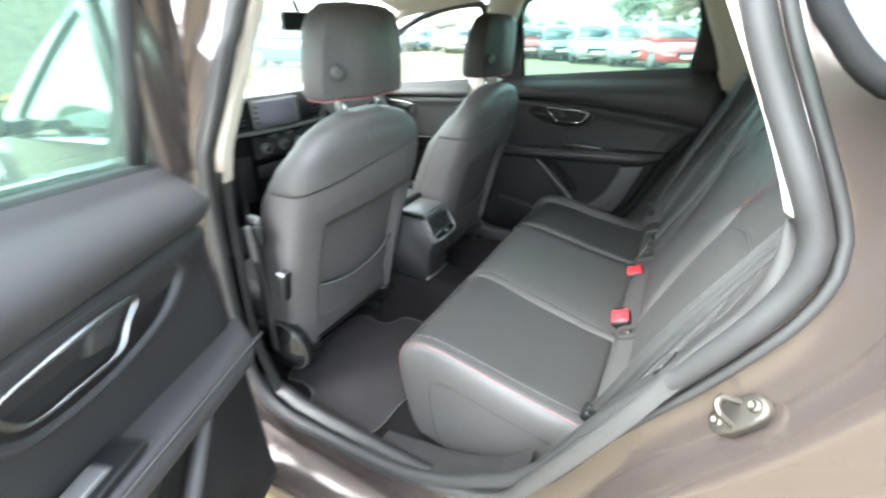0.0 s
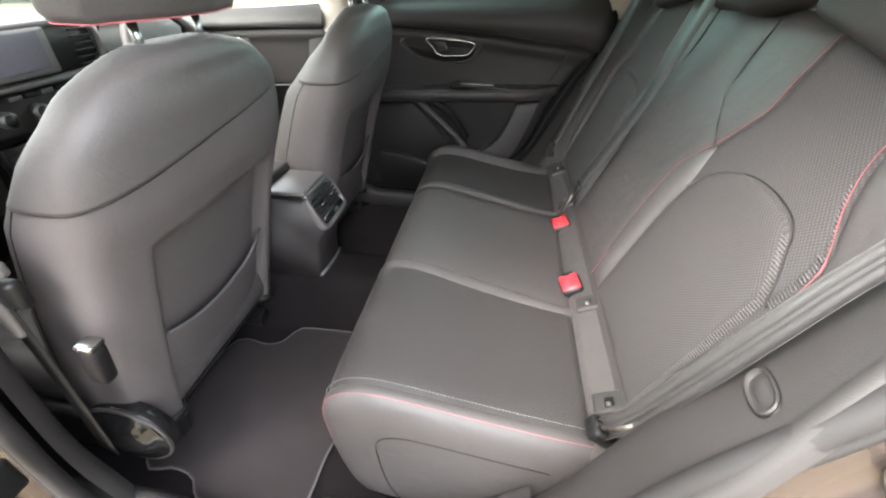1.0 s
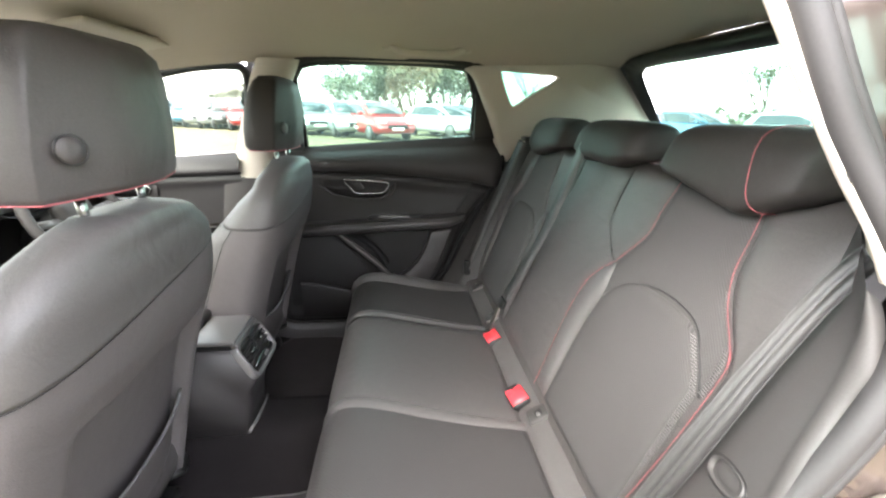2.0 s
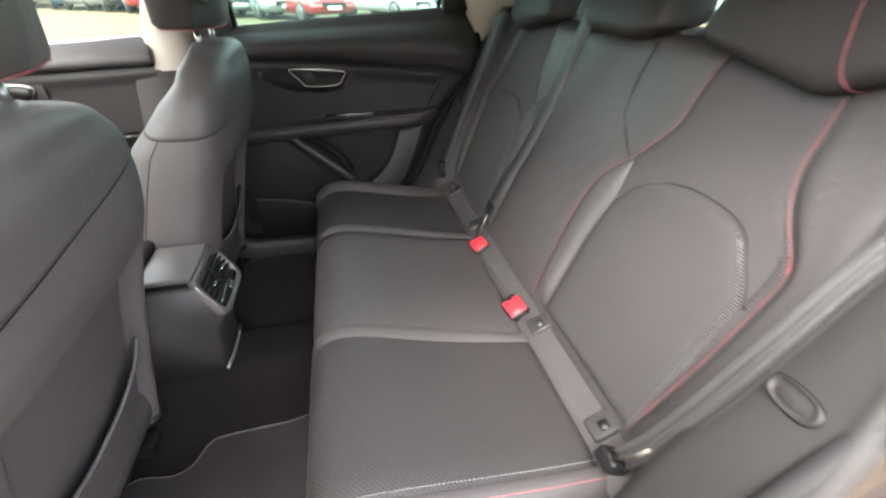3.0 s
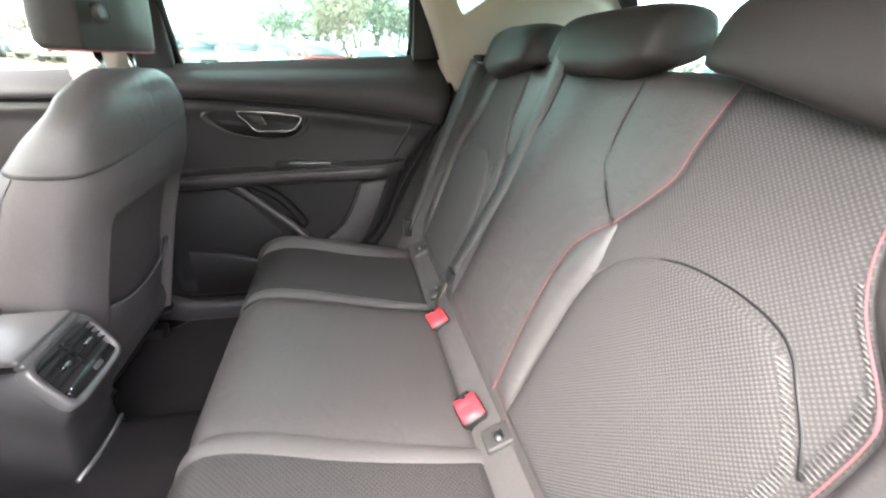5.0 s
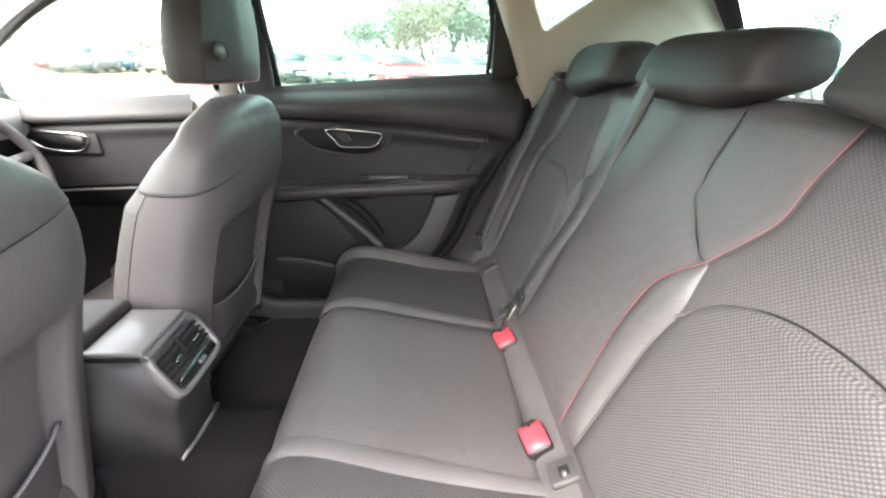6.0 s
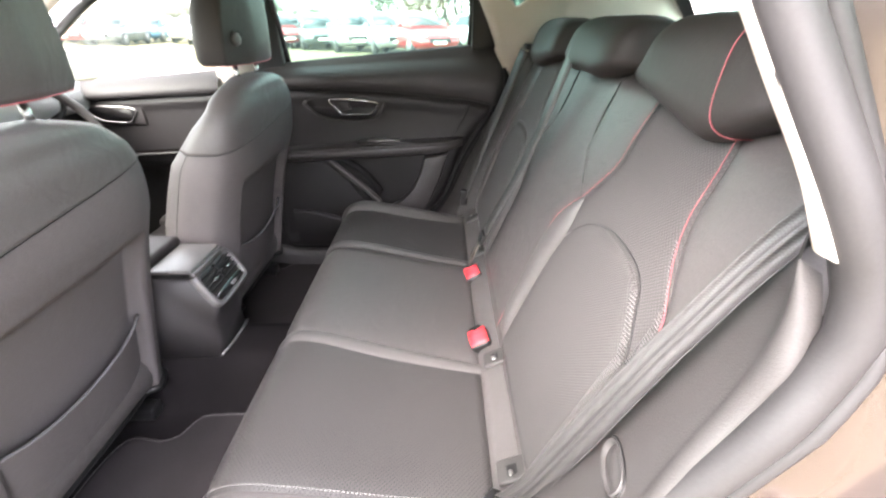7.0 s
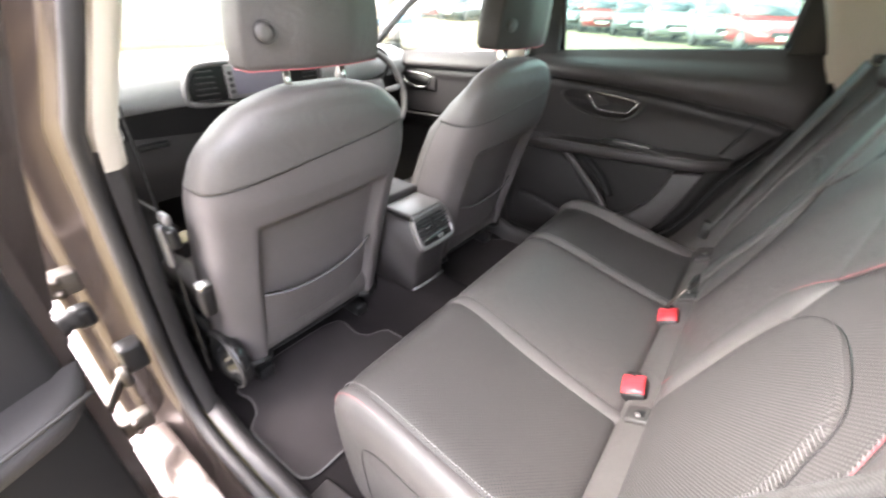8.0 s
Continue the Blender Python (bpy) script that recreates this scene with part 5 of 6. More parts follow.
# ---- front seats ----
def front_seat(cx, dy, label, lever=True, shaded_head=False):
    seat = thing("car_seat", (cx, 1.1 + dy, 0.22), label, "car seat", "front seats")
    REAR = [(0.34, 0.962), (0.45, 0.938), (0.55, 0.915), (0.80, 0.852), (0.965, 0.802), (1.05, 0.79), (1.10, 0.80), (1.125, 0.82)]
    HALF = [(0.34, 0.283), (0.42, 0.285), (0.55, 0.288), (0.80, 0.290), (0.93, 0.290), (1.0, 0.278), (1.05, 0.250), (1.095, 0.192), (1.115, 0.135), (1.125, 0.08)]

    def spot(z, i, shrink=1.0):
        """One point of the seat back's outline at a height."""
        yr, hw = smooth_table(REAR, z), smooth_table(HALF, z) * shrink
        depth = lerp([(0.34, 0.16), (0.7, 0.155), (1.0, 0.12), (1.08, 0.085), (1.125, 0.03)], z)
        x, d = sq(2 * math.pi * i / 96, hw, lerp([(0.9, 0.10), (1.1, 0.075)], z), depth * 0.55 + lerp([(0.34, 0.10), (0.9, 0.08), (1.05, 0.0)], z), lerp([(0.9, 3.4), (1.12, 2.6)], z))
        y = yr + depth * 0.45 - d
        if d > 0 and z < 0.965:
            # recessed middle of the back, with a rounded frame
            across = max(0.0, min(1.0, (0.206 - abs(x - 0.006)) / 0.022))
            down = max(0.0, min(1.0, (0.850 + 0.03 * x - z) / 0.036))
            y += 0.038 * min(across * across * (3 - 2 * across), down)
        return (cx + x, y + dy, z)

    def ring(z, shrink=1.0):
        return [spot(z, i, shrink) for i in range(96)]

    def seam_z(x):
        return 0.985 + 0.032 * (x / 0.29) - 0.012 * max(0.0, -x / 0.29) ** 1.5

    def bent(f, lo, hi, shrink=1.0):
        """A ring between two heights, of which one follows the seam."""
        out = []
        for i in range(96):
            z = lo + f * (hi - lo)
            for _ in range(3):
                x = spot(z, i, shrink)[0] - cx
                zl, zh = (lo, seam_z(x)) if lo < 0.5 else (seam_z(x), hi)
                z = zl + f * (zh - zl)
            out.append(spot(z, i, shrink))
        return out

    rows_ = [bent(f, 0.34, 0.962) for f in np.linspace(0, 1, 84)]
    back_ = part("back_cover", loft([r[92:] + r[:53] for r in rows_], closed=False), BACKPANEL, seat, "dark seat back cover with a recessed panel")
    part("front_cover", loft([r[52:93] for r in rows_], closed=False), LEATHER_SOFT, seat, "grey leather seat front")
    for i in (52, 92):
        part("side_seam", tube([Vector(r[i]) for r in rows_], 0.0012, 5), BLACK, seat)
    part("shoulder_cover", loft([bent(f, 0.962, 1.125, 1.004) for f in np.linspace(0, 1, 22)], caps=True), LEATHER_SOFT, seat, "grey leather shoulder cover")
    part("seam", tube([Vector(q) for q in bent(0.0, 0.962, 1.125, 1.004)], 0.0011, 5, loop=True), BLACK, seat)
    part("bottom_edge", tube([Vector(q) for q in ring(0.345, 1.0)], 0.012, 8, loop=True), BLACK, seat, "black lower edge")

    def rear_y(x, z):
        yr, hw = smooth_table(REAR, z), smooth_table(HALF, z)
        d = 0.10 * max(0.0, 1 - abs(x / hw) ** 3.4) ** (1 / 3.4)
        return yr + 0.155 * 0.45 - d + dy

    # pocket with its piped mouth
    def mouth(x):
        return 0.572 + 1.1 * x * x + 0.06 * x

    rows = []
    for v in np.linspace(0, 1, 20):
        row = []
        for x in np.linspace(-0.182, 0.192, 30):
            z = 0.40 + v * (mouth(x) - 0.40)
            row.append((cx + x, rear_y(x, z) + 0.034 - 0.024 * v ** 0.6 * (1 - abs(x / 0.2) ** 4) - 0.001, z))
        rows.append(row)
    pocket = part("map_pocket", sheet(rows), BACKPANEL, back_, "dark map pocket")
    part("pocket_piping", tube([(cx + x, rear_y(x, mouth(x)) + 0.009 + 0.012 * abs(x / 0.2) ** 4, mouth(x)) for x in np.linspace(-0.182, 0.192, 30)], 0.004, 6), EDGING, back_, "grey piping of the pocket mouth")
    # head restraint
    hx = cx + 0.021
    rings = []
    for z, hw, d1, d2, y0 in ((1.158, 0.160, 0.040, 0.060, 0.850), (1.161, 0.169, 0.055, 0.075, 0.850), (1.172, 0.175, 0.064, 0.085, 0.850), (1.22, 0.175, 0.070, 0.088, 0.848), (1.28, 0.169, 0.070, 0.084, 0.845), (1.33, 0.159, 0.066, 0.072, 0.843), (1.365, 0.144, 0.055, 0.056, 0.842), (1.383, 0.118, 0.036, 0.036, 0.843), (1.388, 0.06, 0.015, 0.018, 0.845)):
        rings.append([(hx + x, y0 - 0.015 + dy - (d if d < 0 else min(d, d1 * (1 - 0.62 * max(0.0, abs(x) - 0.055) / (0.175 - 0.055)) ** 1.0)), z) for x, d in (sq(a, hw, d1, d2, 3.6) for a in np.linspace(0, 2 * math.pi, 73)[:-1])])
    # only the driver's headrest takes the darker leather: shade put into its colour
    hr = part("headrest", loft(rings), HEAD_LEATHER if shaded_head else LEATHER, seat, "charcoal leather headrest")
    part("piping", tube([Vector(q) + Vector((0, 0, -0.001)) for q in rings[1]], 0.0013, 5, loop=True), RED_THREAD, hr, "red piping")
    bx, bz = hx - 0.139, 1.229
    by = 0.833 + dy - 0.052
    part("button_ring", tube([(bx + 0.0185 * math.cos(a), by + 0.008 * (-math.cos(a)), bz + 0.020 * math.sin(a)) for a in np.linspace(0, 2 * math.pi, 25)[:-1]], 0.0013, 6, loop=True), PLASTIC, hr, "round headrest button")
    part("button", loft([[(bx + r * math.cos(a), by + e - 0.006 * r / 0.02 * math.cos(a), bz + r * math.sin(a)) for a in np.linspace(0, 2 * math.pi, 21)[:-1]] for r, e in ((0.018, 0.004), (0.017, -0.001), (0.006, -0.002))]), LEATHER, hr)
    for s in (-1, 1):
        part("post", tube([(hx + s * 0.075, 0.830 + dy, 1.09), (hx + s * 0.075, 0.835 + dy, 1.17)], 0.0075, 10), CHROME, hr, "chrome headrest post")
        part("post_collar", rbox((hx + s * 0.075, 0.838 + dy, 1.116), (0.034, 0.032, 0.012), 0.005), SILVER, hr, "bright post collar")
    # cushion, bolsters, frame, slides
    part("cushion", rbox((cx, 1.20 + dy, 0.42), (0.50, 0.52, 0.16), 0.06), LEATHER, seat, "charcoal leather cushion")
    for s in (-1, 1):
        part("cushion_bolster", rbox((cx + s * 0.225, 1.22 + dy, 0.475), (0.075, 0.46, 0.11), 0.035), LEATHER, seat)
        part("side_shield", rbox((cx + s * 0.275, 1.20 + dy, 0.36), (0.035, 0.42, 0.13), 0.016), BLACK, seat, "black plastic side shield")
        part("slide", rbox((cx + s * 0.20, 1.22 + dy, 0.262), (0.05, 0.50, 0.04), 0.006), BLACK, seat, "black seat slide rail")
        if s * cx < 0 or not lever:
            continue
        disc = [[(cx + s * (0.290 + dx), 0.978 + dy + r * math.cos(a), 0.398 + r * 0.9 * math.sin(a)) for a in np.linspace(0, 2 * math.pi, 33)[:-1]] for r, dx in ((0.098, -0.02), (0.096, 0.012), (0.090, 0.018), (0.072, 0.019), (0.066, 0.026), (0.03, 0.034), (0.006, 0.035))]
        rec = part("recliner", loft(disc), GLOSS, seat, "glossy black recliner cover")
        part("recliner_rim", tube([Vector(q) for q in disc[1]], 0.004, 6, loop=True), TRIM_GREY, rec, "grey rim of the recliner cover")
    if not lever:
        return seat
    part("lever", rbox((cx - 0.322, 0.890 + dy, 0.672), (0.030, 0.036, 0.088), 0.010, Matrix.Rotation(radians(10), 4, "X")), LOWER, seat, "black fold lever")
    part("lever_cap", rbox((cx - 0.322, 0.883 + dy, 0.718), (0.031, 0.034, 0.013), 0.005), CHROME, seat, "bright lever cap")
    return seat


front_seat(-0.388, 0.0, "dark front passenger seat with a grey leather shoulder and map pocket")
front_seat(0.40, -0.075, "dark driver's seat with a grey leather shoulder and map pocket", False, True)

# front passenger belt hanging at the near pillar
pb = thing("front_seat_belt", (-0.735, 0.90, 0.45), "dark front seat belt hanging beside the passenger seat", "seat belt")
part("webbing", ribbon(curve([(-0.715, 0.99, 1.12), (-0.715, 0.98, 0.95), (-0.725, 0.965, 0.80), (-0.735, 0.955, 0.60), (-0.735, 0.97, 0.42)], 20), 0.046, (0.2, 1, 0), 0.0012), BLACK, pb, "dark belt webbing")
part("tongue", rbox((-0.722, 0.94, 0.875), (0.016, 0.042, 0.024), 0.006), SILVER, pb, "bright belt tongue")
part("tongue_cap", rbox((-0.722, 0.935, 0.83), (0.022, 0.04, 0.05), 0.008), BLACK, pb, "black tongue cover")
part("pillar_bracket", rbox((-0.73, 0.965, 0.80), (0.018, 0.024, 0.11), 0.008), SILVER, pb, "pale inner pillar bracket")

# ---- centre console ----
con = thing("centre_console", (0, 0.9, 0.36), "dark plastic centre console with rear air vents", "console")
sect = [(0.792, 0.375), (0.788, 0.45), (0.775, 0.52), (0.755, 0.555), (0.753, 0.575), (0.80, 0.655), (0.82, 0.662), (0.90, 0.664), (1.0, 0.668), (1.6, 0.70), (1.6, 0.37)]


def half_w(z):
    return lerp([(0.37, 0.088), (0.45, 0.084), (0.54, 0.09), (0.60, 0.096), (0.68, 0.094), (0.70, 0.08)], z)


rings = []
for u in np.linspace(-1, 1, 13):
    e = 1 - abs(u) ** 6
    rings.append([(half_w(z) * u, y + (1 - e) * 0.012, z - (1 - e) * (0.008 if z > 0.55 else 0)) for y, z in sect])
part("shell", loft(rings), SOFT_PLASTIC, con, "dark grained console shell")
part("armrest_lid", rbox((0, 1.06, 0.690), (0.175, 0.28, 0.036), 0.016), SOFT_PLASTIC, con, "charcoal armrest lid")
part("cap_gap", rbox((-0.012, 0.862, 0.668), (0.150, 0.112, 0.020), 0.004), BLACK, con, "dark gap under the cap")
part("top_cap", rbox((-0.012, 0.858, 0.681), (0.160, 0.118, 0.013), 0.005), SILVER, con, "satin silver console cap")
VM = Matrix.Translation((0, 0.777, 0.615)) @ Matrix.Rotation(radians(-28), 4, "X")


def vent_box(c, s, r):
    bm = rbox((0, 0, 0), s, r)
    bm.transform(VM @ Matrix.Translation(c))
    return bm


def vent_ring(w, h, y):
    return [VM @ Vector((w * math.copysign(abs(math.cos(a)) ** 0.35, math.cos(a)), y, h * math.copysign(abs(math.sin(a)) ** 0.35, math.sin(a)))) for a in np.linspace(0, 2 * math.pi, 65)[:-1]]


vent = part("vent_frame", loft([vent_ring(0.095, 0.062, 0.012), vent_ring(0.094, 0.061, -0.004), vent_ring(0.091, 0.058, -0.008), vent_ring(0.083, 0.050, -0.008), vent_ring(0.080, 0.047, -0.003), vent_ring(0.079, 0.046, 0.02)], caps=False), SILVER, con, "satin silver vent frame")
part("vent_lintel", vent_box((-0.010, -0.006, 0.060), (0.164, 0.018, 0.013), 0.004), SILVER, vent, "satin silver strip over the vents")
part("vent_backing", vent_box((0, 0.016, 0), (0.165, 0.008, 0.096), 0.003), GLOSS, vent, "black vent backing")
for z in (0.034, 0.020, 0.006, -0.008):
    part("vent_slat", vent_box((0, 0.001, z), (0.156, 0.022, 0.0035), 0.001), BLACK, vent, "black vent slat")
for sx in (-1, 1):
    part("vent_knob", vent_box((sx * 0.037, -0.010, 0.010), (0.024, 0.012, 0.008), 0.003), CHROME, vent, "chrome vent knob")
part("vent_bar", vent_box((0, -0.002, 0.012), (0.008, 0.014, 0.06), 0.002), BLACK, vent)
part("bright_line", tube([VM @ Vector((x, -0.007 - 0.002 * math.cos(x * 20), -0.021 - 30 * x * x * 0.03)) for x in np.linspace(-0.068, 0.068, 14)], 0.0018, 6), CHROME, vent, "thin chrome line")
part("socket_panel", vent_box((0.0, -0.001, -0.034), (0.150, 0.012, 0.020), 0.004), GLOSS, vent, "gloss black socket panel")
part("socket_cover", vent_box((0.012, -0.008, -0.035), (0.026, 0.005, 0.010), 0.002), SILVER, vent, "bright socket cover")
part("foot_trim", tube([(-0.092, 0.793, 0.388), (-0.03, 0.789, 0.384), (0.03, 0.789, 0.382), (0.085, 0.793, 0.380)], 0.005, 6), SILVER, con, "grey foot trim")
part("gear_knob", tube(curve([(0.02, 1.40, 0.69), (0.02, 1.395, 0.73), (0.02, 1.39, 0.755)], 8), lambda f: 0.016 + 0.014 * f, 10), BLACK, con, "black gear lever")

# ---- floor mats ----


def floor_mat(s, label):
    m_ = thing("floor_mat", (s * 0.4, 0.7, 0.205), label, "floor mat", "floor mats")
    pts = [(0.173, 0.50), (0.172, 0.67), (0.174, 0.78), (0.180, 0.852), (0.205, 0.873), (0.242, 0.892), (0.260, 0.935), (0.264, 1.04), (0.45, 1.06), (0.66, 1.04), (0.664, 0.96), (0.678, 0.905), (0.705, 0.882), (0.722, 0.85), (0.722, 0.70), (0.715, 0.635), (0.68, 0.612), (0.57, 0.608), (0.45, 0.58), (0.40, 0.50)]
    o = ring_curve([(s * x, y, 0) for x, y in pts], 80)

    def zz(p):
        return 0.216 + 0.10 / (1 + math.exp((abs(p.x) - 0.12) / 0.022))

    c = sum(o, Vector()) / 80
    rings = []
    for f in (1.0, 0.995, 0.97, 0.85, 0.65, 0.4, 0.15):
        rings.append([(lambda q: (q.x, q.y, zz(q) - (0.010 if f == 1.0 else 0)))(c + (p - c) * f) for p in o])
    bm = loft(rings, caps=False)
    bmesh.ops.contextual_create(bm, geom=[e for e in bm.edges if e.is_boundary and (e.verts[0].co.xy - c.xy).length < 0.12])
    part("felt", bm, MAT, m_, "black felt mat")
    part("edging", tube([(p.x, p.y, zz(p) - 0.002) for p in o], 0.0028, 6, loop=True), EDGING, m_, "grey edging tape")


floor_mat(-1, "black felt rear floor mat with grey edging")
floor_mat(1, "black felt rear floor mat with grey edging")

# ---- dashboard ----
dash = thing("dashboard", (0, 1.7, 0.6), "grey-topped dashboard with a central screen and vents", "dashboard")
prof = [(2.05, 1.02), (1.85, 1.085), (1.68, 1.105), (1.585, 1.085), (1.555, 1.04), (1.56, 0.99), (1.60, 0.955)]
# grey pad made paler: bright windscreen light is put into its colour
part("top_pad", sheet([[(x, y - 0.03 * (1 - (x / 0.8) ** 2) + 0.02 * (abs(x) > 0.6), z - 0.03 * (x / 0.78) ** 4) for x in np.linspace(-0.77, 0.77, 40)] for y, z in prof]), material("skylit_dash_pad", (0.33, 0.335, 0.325), 0.5, grain=400, bump=0.4), dash, "grey dashboard top, paled for the skylight on it")
prof = [(1.60, 0.955), (1.605, 0.90), (1.63, 0.84), (1.66, 0.70), (1.75, 0.50), (1.95, 0.35)]
part("lower_pad", sheet([[(x, y - 0.03 * (1 - (x / 0.8) ** 2), z) for x in np.linspace(-0.77, 0.77, 30)] for y, z in prof]), BLACK, dash, "black lower dashboard")
part("glovebox", prism([(-0.66, 0.87), (-0.22, 0.87), (-0.24, 0.64), (-0.64, 0.64)], "y", 1.60, 1.64, 0.008), PLASTIC, dash, "dark glovebox lid")
part("glovebox_handle", rbox((-0.50, 1.595, 0.84), (0.10, 0.012, 0.02), 0.004), BLACK, dash)


def dash_ring(pts, y, r, mat, name, label):
    o = ring_curve([(x, y, z) for x, z in pts], 50)
    return part(name, tube(o, r, 8, loop=True), mat, dash, label)


cluster = dash_ring([(-0.36, 0.965), (-0.385, 1.0), (-0.365, 1.06), (-0.31, 1.085), (-0.1, 1.085), (0.10, 1.085), (0.145, 1.06), (0.15, 1.0), (0.12, 0.96), (-0.12, 0.952)], 1.515, 0.010, SILVER, "cluster_frame", "satin silver frame of the centre stack")
part("cluster_panel", prism([(-0.36, 0.965), (-0.38, 1.0), (-0.36, 1.06), (-0.31, 1.08), (0.10, 1.08), (0.14, 1.06), (0.145, 1.0), (0.115, 0.962)], "y", 1.52, 1.56, 0.004), BLACK, cluster)
for x0 in (-0.315, 0.095):
    for k in range(6):
        part("vent_slat", rbox((x0, 1.508, 0.975 + 0.018 * k), (0.075 - 0.004 * k if x0 < 0 else 0.065, 0.012, 0.004), 0.001), PLASTIC, cluster, "black vent slat")
scr = part("screen", rbox((-0.13, 1.505, 1.025), (0.235, 0.016, 0.112), 0.006), SILVER, cluster, "satin screen surround")
part("screen_glare_glass", rbox((-0.13, 1.496, 1.03), (0.185, 0.004, 0.092), 0.002), SCREEN, scr, "glossy screen with violet-grey glare in its colour")
for k in range(4):
    part("screen_button", rbox((-0.235, 1.496, 0.995 + 0.02 * k), (0.014, 0.006, 0.012), 0.002), PLASTIC, scr)
stack = part("control_panel", rbox((-0.10, 1.555, 0.885), (0.27, 0.03, 0.10), 0.008), PLASTIC, dash, "dark heater control panel")
for x in (-0.19, -0.10, -0.01):
    k_ = part("dial", tube([(x, 1.54, 0.88), (x, 1.52, 0.88)], 0.022, 14), SILVER, stack, "satin heater dial")
    part("dial_face", tube([(x, 1.521, 0.88), (x, 1.517, 0.88)], 0.016, 14), BLACK, stack)
for k in range(5):
    part("button", rbox((-0.19 + 0.045 * k, 1.536, 0.925), (0.036, 0.012, 0.014), 0.003), SILVER if k % 2 else BLACK, stack, "small control button")
part("radio_panel", rbox((-0.10, 1.585, 0.77), (0.24, 0.03, 0.07), 0.006), GLOSS, dash, "gloss black tray cover")
binn = part("instrument_hood", loft([[(0.38 + 0.20 * math.cos(a) * f, 1.56 + dy, 1.02 + 0.095 * math.copysign(abs(math.sin(a)) ** 0.8, math.sin(a)) * f) for a in np.linspace(0, 2 * math.pi, 41)[:-1]] for f, dy in ((1.0, 0.14), (1.03, 0.03), (1.0, -0.03), (0.94, -0.02), (0.9, 0.05))], caps=False), BLACK, dash, "black instrument hood")
part("instrument_face", prism([(0.38 + 0.18 * math.cos(a), 1.02 + 0.085 * math.sin(a)) for a in np.linspace(0, 2 * math.pi, 31)[:-1]], "y", 1.60, 1.61), GLOSS, binn)
for x in (0.30, 0.46):
    part("gauge_ring", tube([(x + 0.058 * math.cos(a), 1.592, 1.02 + 0.058 * math.sin(a)) for a in np.linspace(0, 2 * math.pi, 33)[:-1]], 0.004, 6, loop=True), CHROME, binn, "bright gauge ring")

wheel_ = thing("steering_wheel", (0.38, 1.40, 0.95), "dark leather steering wheel with a pale centre boss", "steering wheel")
WM = Matrix.Translation((0.38, 1.44, 0.93)) @ Matrix.Rotation(radians(-24), 4, "X")
part("rim", tube([WM @ Vector((0.185 * math.cos(a), 0, 0.182 * math.sin(a) if math.sin(a) > -0.85 else -0.155)) for a in np.linspace(0, 2 * math.pi, 49)[:-1]], 0.016, 10, loop=True), LEATHER_SOFT, wheel_, "dark leather wheel rim")
bossm = rbox((0, 0, 0), (0.15, 0.05, 0.12), 0.03)
bossm.transform(WM @ Matrix.Translation((0, 0.01, -0.01)))
part("boss", bossm, TRIM_GREY, wheel_, "grey airbag cover")
for a in (0.0, math.pi, -math.pi / 2):
    part("spoke", tube([WM @ Vector((0.06 * math.cos(a), 0.01, 0.06 * math.sin(a) - 0.01)), WM @ Vector((0.178 * math.cos(a), 0, 0.155 * math.sin(a) if a < 0 else 0.178 * math.sin(a)))], 0.015, 8, flat=0.6), SILVER, wheel_, "silver wheel spoke")
part("column", tube([WM @ Vector((0, 0.02, 0)), WM @ Vector((0, 0.25, 0))], 0.05, 12), BLACK, wheel_, "black steering column")

# ---- roof fittings ----
for s in (-1, 1):
    vis = thing("sun_visor", (s * 0.33, 1.2, 1.5), "pale beige sun visor folded against the roof", "sun visor", "sun visors")
    part("flap", rbox((s * 0.36, 1.22, 1.475), (0.42, 0.17, 0.02), 0.009, Matrix.Rotation(radians(-12), 4, "X")), BEIGE, vis)
    part("hinge_rod", tube([(s * 0.58, 1.31, 1.47), (s * 0.16, 1.31, 1.468)], 0.005, 6), BEIGE, vis)
grab = thing("grab_handle", (0.60, 0.24, 1.5), "beige grab handle above the rear window", "grab handle")
part("grip", tube(curve([(0.605, 0.375, 1.525), (0.585, 0.36, 1.512), (0.575, 0.32, 1.50), (0.575, 0.235, 1.497), (0.575, 0.15, 1.50), (0.585, 0.11, 1.512), (0.605, 0.095, 1.525)], 26), 0.0125, 10), BEIGE, grab, "beige plastic grip")
for y in (0.385, 0.085):
    part("mount", rbox((0.612, y, 1.525), (0.04, 0.045, 0.03), 0.01), BEIGE, grab)
mirror = thing("interior_mirror", (0, 1.40, 1.40), "dark interior mirror on the windscreen", "mirror")
part("shell", rbox((0.0, 1.40, 1.36), (0.23, 0.03, 0.065), 0.012), BLACK, mirror)
part("stem", tube([(0, 1.42, 1.38), (0, 1.46, 1.46)], 0.012, 8), BLACK, mirror)

# ---- outside ----


def ground_material():
    m = material("dry_grass_and_gravel", (0.105, 0.087, 0.038), 0.95, vary=0.35, grain=6.0, bump=0.4, big=0.25)
    return m


gr = [[(x, y, -0.004 * 0) for y in np.concatenate([[-900, -200], np.linspace(-60, 80, 29), [300, 900]])] for x in np.concatenate([[-900, -200], np.linspace(-50, 90, 29), [300, 900]])]
lone("ground", sheet(gr), ground_material(), "pale dry grass and gravel of a car yard", "ground", kind="structure", smooth=False)


def car_paint(name, c):
    return material(name, tuple(0.7 * v for v in c), 0.3, metal=0.3, grain=900, bump=0.0, vary=0.06, coat=0.8, wear=0.03)


